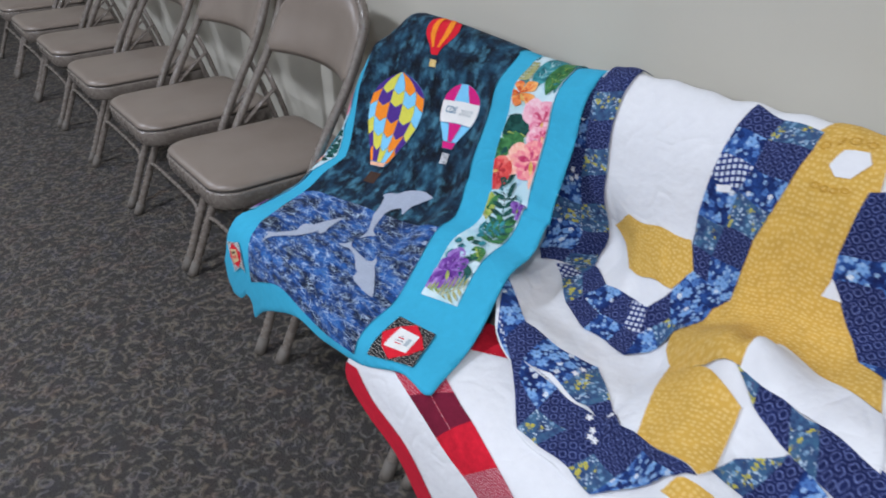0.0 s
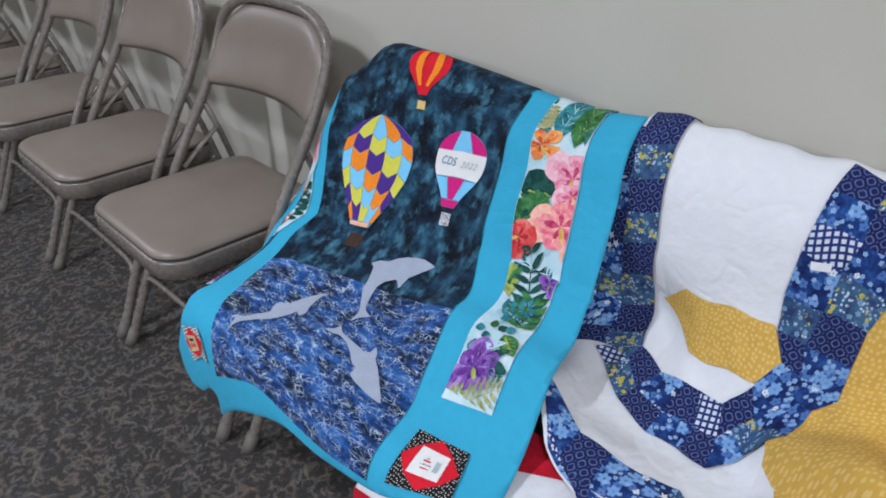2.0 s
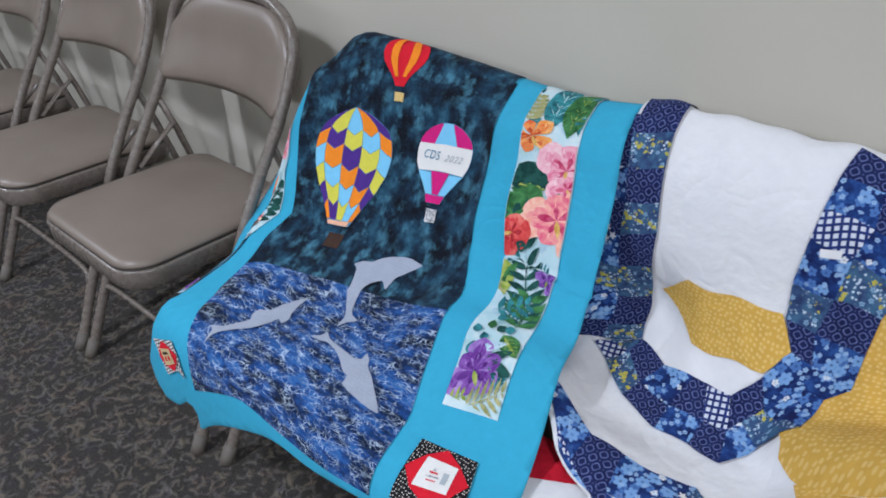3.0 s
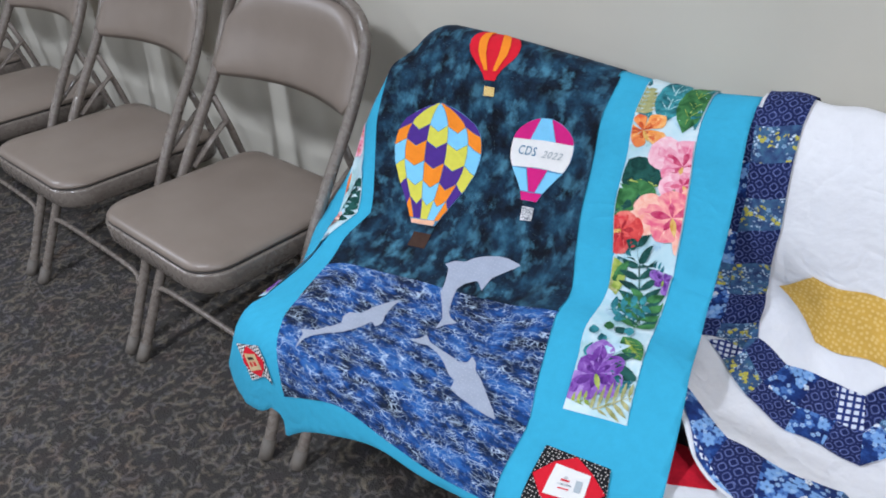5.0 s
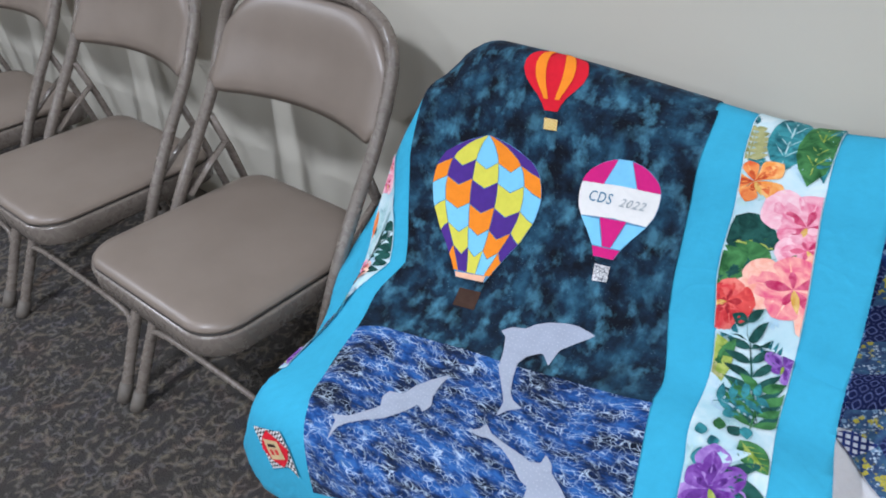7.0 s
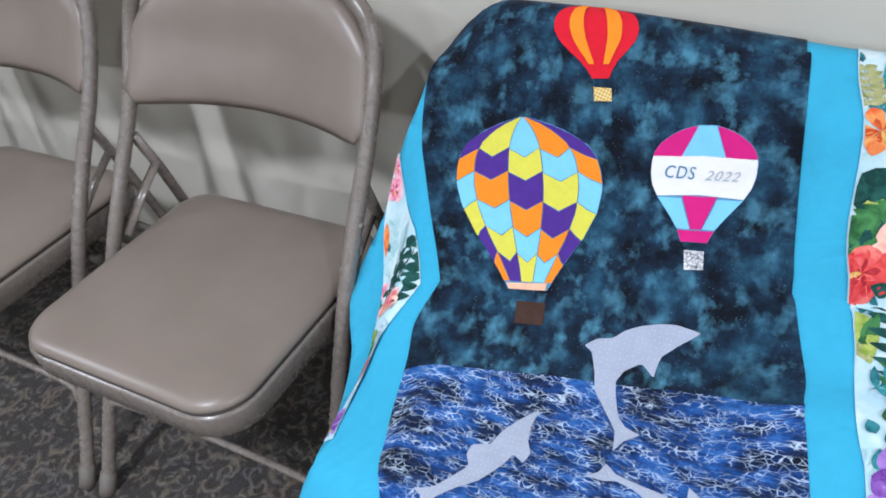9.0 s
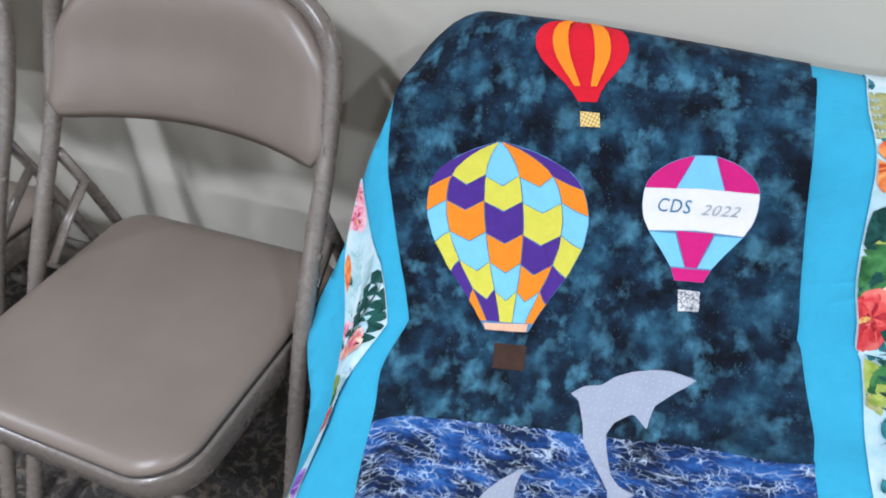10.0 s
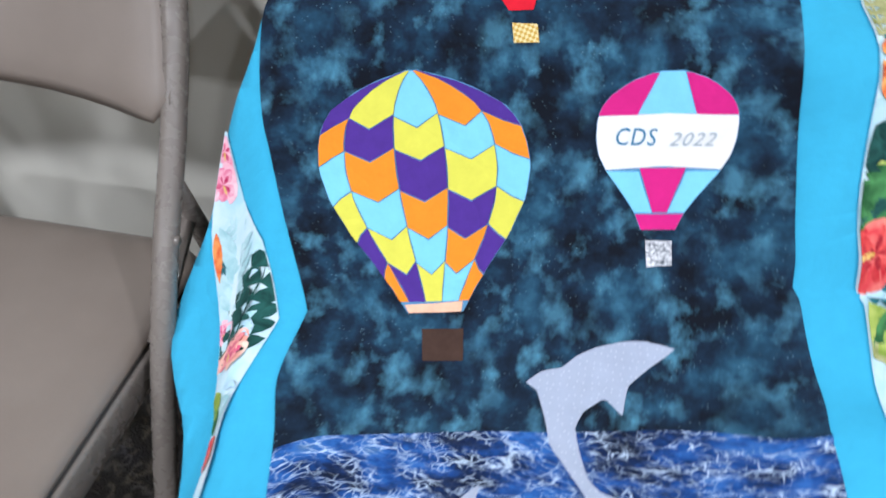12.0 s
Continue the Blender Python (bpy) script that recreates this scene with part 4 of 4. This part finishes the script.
def print_strip(parent, bounds, figures):
    a, b, low, high = bounds
    LAYER[0] = 0.0017
    chance = random.Random(7)
    scatter = []
    for k in range(int((high - low) * 90)):
        q = low + (high - low) * (k + 0.5) / int((high - low) * 90)
        x = float(np.interp(q, [p[1] for p in a], [p[0] for p in a])) + chance.uniform(0.0, 0.08)
        turn, size = chance.uniform(0, 6.28), chance.uniform(0.014, 0.030)
        tip = (x + size * math.cos(turn), q + size * math.sin(turn))
        key = chance.choice(["mint", "mint", "haze", "haze", "teal"])
        scatter.append(("frond", key, (x, q), tip, 4, size * 0.45, 0.0055) if k % 2 == 0 else ("leaf", key, (x, q), tip, chance.uniform(0.006, 0.012)))
    for kind, key, *rest in scatter + figures:
        if kind == "flower":
            mid, size, count, phase = rest
            plump = {"orange": 0.62, "purple": 0.72}.get(key, 1.0)
            motif("printed_flower", petals(mid, size, count, phase, plump)[::2], SOFT[key], parent, bounds)
            motif("printed_flower", petals(mid, size * 0.96, count, phase + 0.12, plump)[1::2], key, parent, bounds)
            motif("printed_blush", petals(mid, size * 0.82, count, phase, 0.62 * plump), key, parent, bounds)
            motif("printed_vein", [leaf_line(p[0], p[12], size * 0.035) for p in petals(mid, size * 0.9, count, phase, 0.3)], SOFT[key], parent, bounds)
            motif("printed_throat", petals(mid, size * 0.52, count, phase + 0.05, 0.36), DEEP[key], parent, bounds)
            motif("printed_stamen", [leaf_line(mid, (mid[0] + size * 0.5 * math.cos(phase + 0.6), mid[1] + size * 0.5 * math.sin(phase + 0.6)), size * 0.16)], "gold" if key != "purple" else "lime", parent, bounds)
        elif kind == "leaf":
            base, tip, wide = rest
            motif("printed_leaf", [leaf_line(base, tip, wide)], key, parent, bounds)
            if wide > 0.018:
                way = Vector(tip) - Vector(base)
                side = Vector((-way.y, way.x)).normalized() * wide * 0.34
                ribs = [leaf_line(base, tip, 0.0016)]
                for f in (0.2, 0.36, 0.52, 0.68):
                    o = Vector(base) + way * f
                    ribs += [leaf_line(tuple(o), tuple(o + way * 0.16 + side * turn * math.sin(math.pi * (f + 0.12))), 0.0012, 4) for turn in (-1, 1)]
                motif("printed_vein", ribs, VEIN[key], parent, bounds)
        else:
            motif("printed_frond", frond(*rest), key, parent, bounds)


strips = [o for o in quilt.children if o.name.startswith("floral_strip")]
right_strip = [("leaf", "haze", (.50, .02), (.54, .10), .03), ("frond", "olive", (.474, .088), (.464, .026), 6, .018, .008), ("leaf", "teal", (.508, .092), (.496, -.040), .044), ("leaf", "teal", (.552, .090), (.560, -.045), .044), ("leaf", "green", (.538, .098), (.530, -.045), .044),
    ("leaf", "dark", (.470, .166), (.538, .172), .052), ("leaf", "lime", (.486, .182), (.530, .178), .010), ("flower", "orange", (.488, .107), .036, 5, .3), ("flower", "pink", (.552, .142), .048, 5, 1.0), ("flower", "pink", (.560, .168), .030, 5, .2),
    ("leaf", "dark", (.532, .190), (.482, .226), .030), ("frond", "green", (.536, .187), (.482, .228), 7, .030, .011), ("leaf", "green", (.545, .200), (.552, .176), .012), ("flower", "coral", (.562, .214), .052, 5, .5), ("flower", "red", (.503, .247), .030, 5, 2.2),
    ("leaf", "lime", (.506, .282), (.529, .332), .030), ("leaf", "green", (.526, .280), (.516, .326), .014), ("leaf", "olive", (.510, .312), (.530, .330), .012), ("frond", "dark", (.584, .378), (.529, .252), 9, .027, .0072), ("flower", "purple", (.580, .290), .020, 5, .9),
    ("frond", "green", (.578, .386), (.568, .318), 4, .036, .0085), ("frond", "teal", (.530, .364), (.572, .330), 4, .022, .007), ("leaf", "teal", (.548, .442), (.545, .424), .014), ("leaf", "teal", (.540, .412), (.532, .400), .013), ("leaf", "green", (.552, .398), (.546, .382), .013), ("leaf", "teal", (.556, .376), (.546, .366), .013),
    ("leaf", "dark", (.562, .398), (.568, .384), .015), ("leaf", "teal", (.572, .380), (.580, .396), .013), ("leaf", "teal", (.556, .418), (.548, .408), .012), ("leaf", "green", (.574, .400), (.614, .424), .026), ("leaf", "lime", (.578, .404), (.608, .422), .004), ("leaf", "haze", (.560, .430), (.590, .410), .014),
    ("leaf", "dark", (.574, .440), (.606, .416), .012), ("leaf", "dark", (.578, .442), (.622, .446), .015), ("leaf", "teal", (.578, .446), (.610, .464), .012), ("flower", "purple", (.569, .455), .041, 6, .2), ("frond", "olive", (.580, .496), (.622, .462), 6, .020, .0056), ("frond", "lime", (.556, .498), (.574, .482), 3, .012, .005)]
print_strip(strips[0], (FLOR_RL, FLOR_RR, -.02, .490), right_strip)
left_strip = [("flower", "pink", (-.014, .195), .014, 5, .9), ("flower", "pink", (-.016, .218), .018, 5, .4), ("leaf", "mint", (-.02, .25), (.012, .30), .02), ("leaf", "orange", (-.024, .255), (-.014, .30), .012), ("frond", "mint", (.0, .33), (.012, .27), 5, .016, .008), ("frond", "dark", (.012, .385), (.040, .305), 6, .028, .0105),
    ("flower", "coral", (.018, .372), .018, 5, .8), ("flower", "pink", (.0, .345), .014, 5, .1), ("leaf", "lime", (.012, .40), (.018, .43), .012), ("leaf", "green", (.014, .42), (.022, .44), .010), ("flower", "red", (.020, .450), .010, 5, .3), ("flower", "purple", (.028, .490), .013, 5, .2), ("flower", "purple", (.036, .525), .012, 5, .6)]
print_strip(strips[1], (FLOR_LL, FLOR_LR, .185, .498), left_strip)


# ---- star quilt and red quilt ----
star = thing("star_quilt", "white blue and yellow star quilt heaped over chairs", "quilt")


def star_piece(name, outline, mat, rise=0.0025, parent=None, lines=None):
    """One patch; its print keeps its true size where the cloth is pulled into folds, and is turned as it was cut."""
    ob = part(name, laid(outline, star_drape, rise, 0.010, lines=lines), mat, parent or star)
    x, q = sum(p[0] for p in outline) / len(outline), sum(p[1] for p in outline) / len(outline)
    wide = (Vector(star_drape(x + .012, q)) - Vector(star_drape(x - .012, q))).length / .024
    tall = (Vector(star_drape(x, q + .012)) - Vector(star_drape(x, q - .012))).length / .024
    a = cut_turn.choice((-.06, .0, .05, 1.57, 1.62))
    for loop in ob.data.uv_layers[0].data:
        u, v = (loop.uv[0] - x) * wide, (loop.uv[1] - q) * tall
        loop.uv = (x + u * math.cos(a) - v * math.sin(a), q + u * math.sin(a) + v * math.cos(a))
    return ob


cut_turn = random.Random(3)
STAR_L = edge((.606, -.34), (.606, .03), (.594, .11), (.572, .18), (.566, .24), (.562, .29), (.560, .36), (.565, .42), (.610, .457), (.686, .526), (.711, .547), (.769, .571), (.812, .603), (.856, .639), (0.929, 0.641), (0.983, 0.645), (1.022, 0.632), (1.13, .63), (1.75, .64))
part("white_ground", laid(STAR_L + [(1.75, -.34)], star_drape, 0.0, 0.010, 0.004), WHITE, star, "white cotton ground of the quilt")


def sewn(mats, first, second, rise=0.0034):
    """Square patches sewn edge to edge between two seams, each seam named by its corners."""
    for k, mat in enumerate(mats):
        star_piece("patch", [first[k], first[k + 1], second[k + 1], second[k]], mat, rise)


T, M, S, G = TILE_PRINT, BLOSSOM, SPRAY, GINGHAM
# upright band beside the balloon quilt
sewn([T, M, T, M, T, M, T, M], [(.608, -.02), (.615, .064), (.624, .107), (.631, .154), (.631, .198), (.633, .248), (.631, .304), (.640, .350), (.643, .365)],
     [(.664, -.02), (.667, .054), (.673, .098), (.677, .140), (.681, .177), (.678, .236), (.675, .298), (.682, .341), (.690, .353)])
sewn([T, S, T, S, M, S, T], [(.607, .040), (.596, .110), (.582, .158), (.574, .200), (.575, .252), (.577, .290), (.590, .350), (.612, .371)],
     [(.613, .040), (.624, .107), (.631, .154), (.631, .198), (.633, .248), (.631, .290), (.639, .346), (.643, .365)])
# band curving under the hexagon
U_OUTER = [(.637, .371), (.665, .382), (.714, .410), (.769, .425), (.810, .422), (.853, .431), (.882, .388), (.916, .380), (.923, .311)]
U_MIDDLE = [(.655, .363), (.685, .366), (.721, .386), (.768, .391), (.811, .383), (.842, .386), (.850, .366), (.868, .332), (.909, .305)]
sewn([G, M, T, S, T, S, M, S], U_OUTER, U_MIDDLE)
sewn([T, S, T, G, T, S], U_MIDDLE[1:6] + U_MIDDLE[7:], [(.690, .353), (.736, .357), (.777, .346), (.797, .341), (.829, .343), (.855, .288), (.868, .262)])
star_piece("patch", [(.643, .365), (.690, .353), (.685, .366), (.655, .363)], M)
# slanting band beside the yellow column
R_MIDDLE = [(.912, .026), (.908, .057), (.911, .100), (.902, .136), (.898, .184), (.890, .229), (.899, .265)]
sewn([T, S, G, S, M, T], [(.866, .018), (.860, .055), (.857, .089), (.854, .125), (.850, .180), (.855, .225), (.874, .256)], R_MIDDLE)
sewn([M, T, S, M, T, S], R_MIDDLE, [(.969, .033), (.974, .066), (.969, .113), (.959, .151), (.947, .192), (.945, .239), (.945, .294)])
star_piece("patch", [(.868, .262), (.874, .256), (.899, .265), (.945, .294), (.923, .311), (.909, .305)], S, 0.0034)
star_piece("yellow_hexagon", [(0.690, 0.272), (0.730, 0.230), (0.850, 0.221), (0.873, 0.256), (0.853, 0.285), (0.756, 0.317)], YELLOW)
star_piece("yellow_column", [(0.970, 0.000), (1.046, 0.000), (1.071, 0.097), (1.060, 0.127), (1.054, 0.219), (1.120, 0.346), (1.148, 0.356), (1.179, 0.424), (1.046, 0.382), (1.052, 0.472), (1.005, 0.467), (0.941, 0.440), (0.909, 0.411), (0.883, 0.344), (0.900, 0.308), (0.933, 0.290), (0.938, 0.265), (0.940, 0.194), (0.962, 0.116), (.962, .030)], YELLOW)
star_piece("white_hexagon", [(1.004, 0.080), (1.009, 0.058), (1.034, 0.050), (1.045, 0.063), (1.034, 0.091), (1.018, 0.093)], WHITE, 0.004)
# band beyond the yellow column
F_LEFT = [(1.060, .098), (1.053, .187), (1.054, .224), (1.072, .252), (1.094, .297), (1.122, .352), (1.160, .372)]
F_MIDDLE = [(x + .055, q - .012) for x, q in F_LEFT]
sewn([T, S, T, T, T, S], F_LEFT, F_MIDDLE, 0.0036)
sewn([T, S, S, T, S, S], F_MIDDLE, [(x + .075, q - .012) for x, q in F_MIDDLE], 0.0036)
star_piece("label_tag", [(0.867, 0.132), (0.890, 0.131), (0.891, 0.140), (0.869, 0.141)], WHITE, 0.004)
star_piece("white_triangle", [(1.055, 0.221), (1.050, 0.249), (1.073, 0.251)], WHITE, 0.004)
star_piece("white_strip", [(1.044, 0.381), (1.050, 0.472), (1.131, 0.475), (1.218, 0.502), (1.181, 0.428)], WHITE, 0.004)
sewn([M, T, M, T, T], [(1.046, .4722), (1.076, .487), (1.133, .500), (1.171, .514), (1.193, .521), (1.26, .54)], [(1.047, .4712), (1.075, .473), (1.111, .474), (1.146, .480), (1.178, .488), (1.26, .51)])
star_piece("yellow_block", [(.935, .4365), (1.008, .4690), (1.056, .4890), (1.069, .494), (1.091, .570), (1.086, .592), (1.058, .586), (.992, .568)], YELLOW)
sewn([M, T, S], [(1.090, .575), (1.124, .569), (1.160, .575), (1.21, .59)], [(1.097, .543), (1.133, .5005), (1.156, .508), (1.21, .53)])
star_piece("yellow_tip", [(1.066, 0.620), (1.075, 0.607), (1.108, 0.594), (1.14, .61), (1.10, .63)], YELLOW)
star_piece("patch", [(.963, .562), (.985, .566), (1.058, .587), (1.086, .593), (1.070, .607), (1.014, .585)], T, 0.0022)
# folded band towards the red quilt
L_MIDDLE = [(.691, .523), (.726, .542), (.781, .559), (.848, .559), (.918, .558), (.963, .562), (1.014, .583), (1.070, .605)]
L_LOW = [(.710, .544), (.768, .568), (.811, .600), (.855, .636), (.892, .636), (.943, .633), (.985, .638), (1.020, .620)]
L_HALF = [((a[0] + b[0]) / 2, (a[1] + b[1]) / 2) for a, b in zip(L_MIDDLE, L_LOW)]
sewn([S, T, S, S, M, T], [(.628, .458), (.729, .506), (.769, .504), (.810, .502), (.850, .482), (.913, .527), (.963, .562)], [(.691, .523), (.726, .542), (.781, .559), (.805, .555), (.848, .559), (.899, .553), (.918, .558)])
sewn([G, T, S, T, T, T, S], L_MIDDLE, L_HALF)
sewn([S, T, T, M, T, M, S], L_HALF, L_LOW)
star_piece("white_sliver", [(0.805, 0.555), (0.827, 0.549), (0.908, 0.558), (0.864, 0.559)], WHITE, 0.004)
for n, (x, q) in enumerate(((0.612, 0.190), (0.621, 0.200), (0.611, 0.206), (0.914, 0.565), (0.930, 0.576), (0.934, 0.585), (0.942, 0.585), (0.940, 0.551), (0.846, 0.523), (0.845, 0.508))):
    rim = [(a * math.tau / 20, 0.0042 + 0.0016 * math.sin(a * math.tau / 4 + n)) for a in range(20)]
    star_piece("printed_blossom", [(x + r * math.cos(a), q + r * math.sin(a)) for a, r in rim], WHITE, 0.004)

STITCH = plain_cloth("gold_stitching", (0.50, 0.27, 0.035), 0.2)
for x, q, wide, tall in ((.984, .054, .011, .012), (.999, .046, .003, .013), (1.012, .041, .012, .012), (1.030, .038, .011, .010), (1.000, .107, .010, .008), (1.012, .110, .009, .008), (1.024, .111, .009, .007), (1.036, .108, .009, .007)):
    ring = [[(x + (wide / 2 + g) * math.cos(k * math.tau / 12), q + (tall / 2 + g) * math.sin(k * math.tau / 12)) for k in range(12)] for g in (-.0009, .0009)]
    quads = [[ring[0][k], ring[0][(k + 1) % 12], ring[1][(k + 1) % 12], ring[1][k]] for k in range(12)]
    star_piece("stitched_ring", ring[1], STITCH, 0.0032, lines=quads)

red_quilt = thing("red_quilt", "white quilt with red border hanging from a chair", "quilt")
RED_BORDER = plain_cloth("red_binding", (0.50, 0.010, 0.030), 0.12)
REDS = [dotted_cloth("red_speckle_print", (0.42, 0.02, 0.05), (0.62, 0.30, 0.32), 260, 0.22), plain_cloth("maroon_cotton", (0.155, 0.010, 0.030), 0.15), plain_cloth("scarlet_print", (0.56, 0.012, 0.030), 0.25), dotted_cloth("rose_speckle_print", (0.36, 0.03, 0.06), (0.66, 0.38, 0.40), 300, 0.24)]


def red_piece(name, outline, mat, rise=0.0015):
    return part(name, laid(outline, red_drape, rise, 0.014), mat, red_quilt)


RED_EDGE = edge((.60, -.12), (.56, .0), (.515, .107), (.582, .148), (.663, .169), (.721, .214), (.80, .287), (.86, .36))
RED_INNER = edge((.548, .085), (.601, .114), (.692, .136), (.757, .183), (.83, .25), (.89, .34))
part("white_ground", laid(RED_EDGE + [(1.30, .36), (1.30, -.15)], red_drape, 0.0, 0.016, 0.004), WHITE, red_quilt, "white cotton ground of the quilt")
red_piece("red_binding", [p for p in RED_EDGE if p[1] > .08] + RED_INNER[::-1], RED_BORDER)
STRIP_A = edge((.590, .030), (.632, .043), (.715, .064), (.782, .085), (.847, .102), (.92, .14), (.98, .20))
STRIP_B = edge((.655, -.02), (.706, .0), (.764, .017), (.820, .031), (.904, .059), (.98, .10), (1.04, .17))
cuts = [0, 8, 13, 18, 24, len(STRIP_A) - 1]
for k in range(5):
    red_piece("red_patch", STRIP_A[cuts[k]:cuts[k + 1] + 1] + STRIP_B[cuts[k]:cuts[k + 1] + 1][::-1], REDS[k % 4])
seam = [(Vector(STRIP_A[k]) + Vector(STRIP_B[k])) / 2 for k in range(8, 14)]
red_piece("seam", [(p.x, p.y - .0008) for p in seam] + [(p.x, p.y + .0008) for p in seam[::-1]], REDS[3], 0.0022)
red_piece("red_corner", [(.665, -.05), (.64, -.12), (.74, -.14), (.74, -.09)], REDS[2])
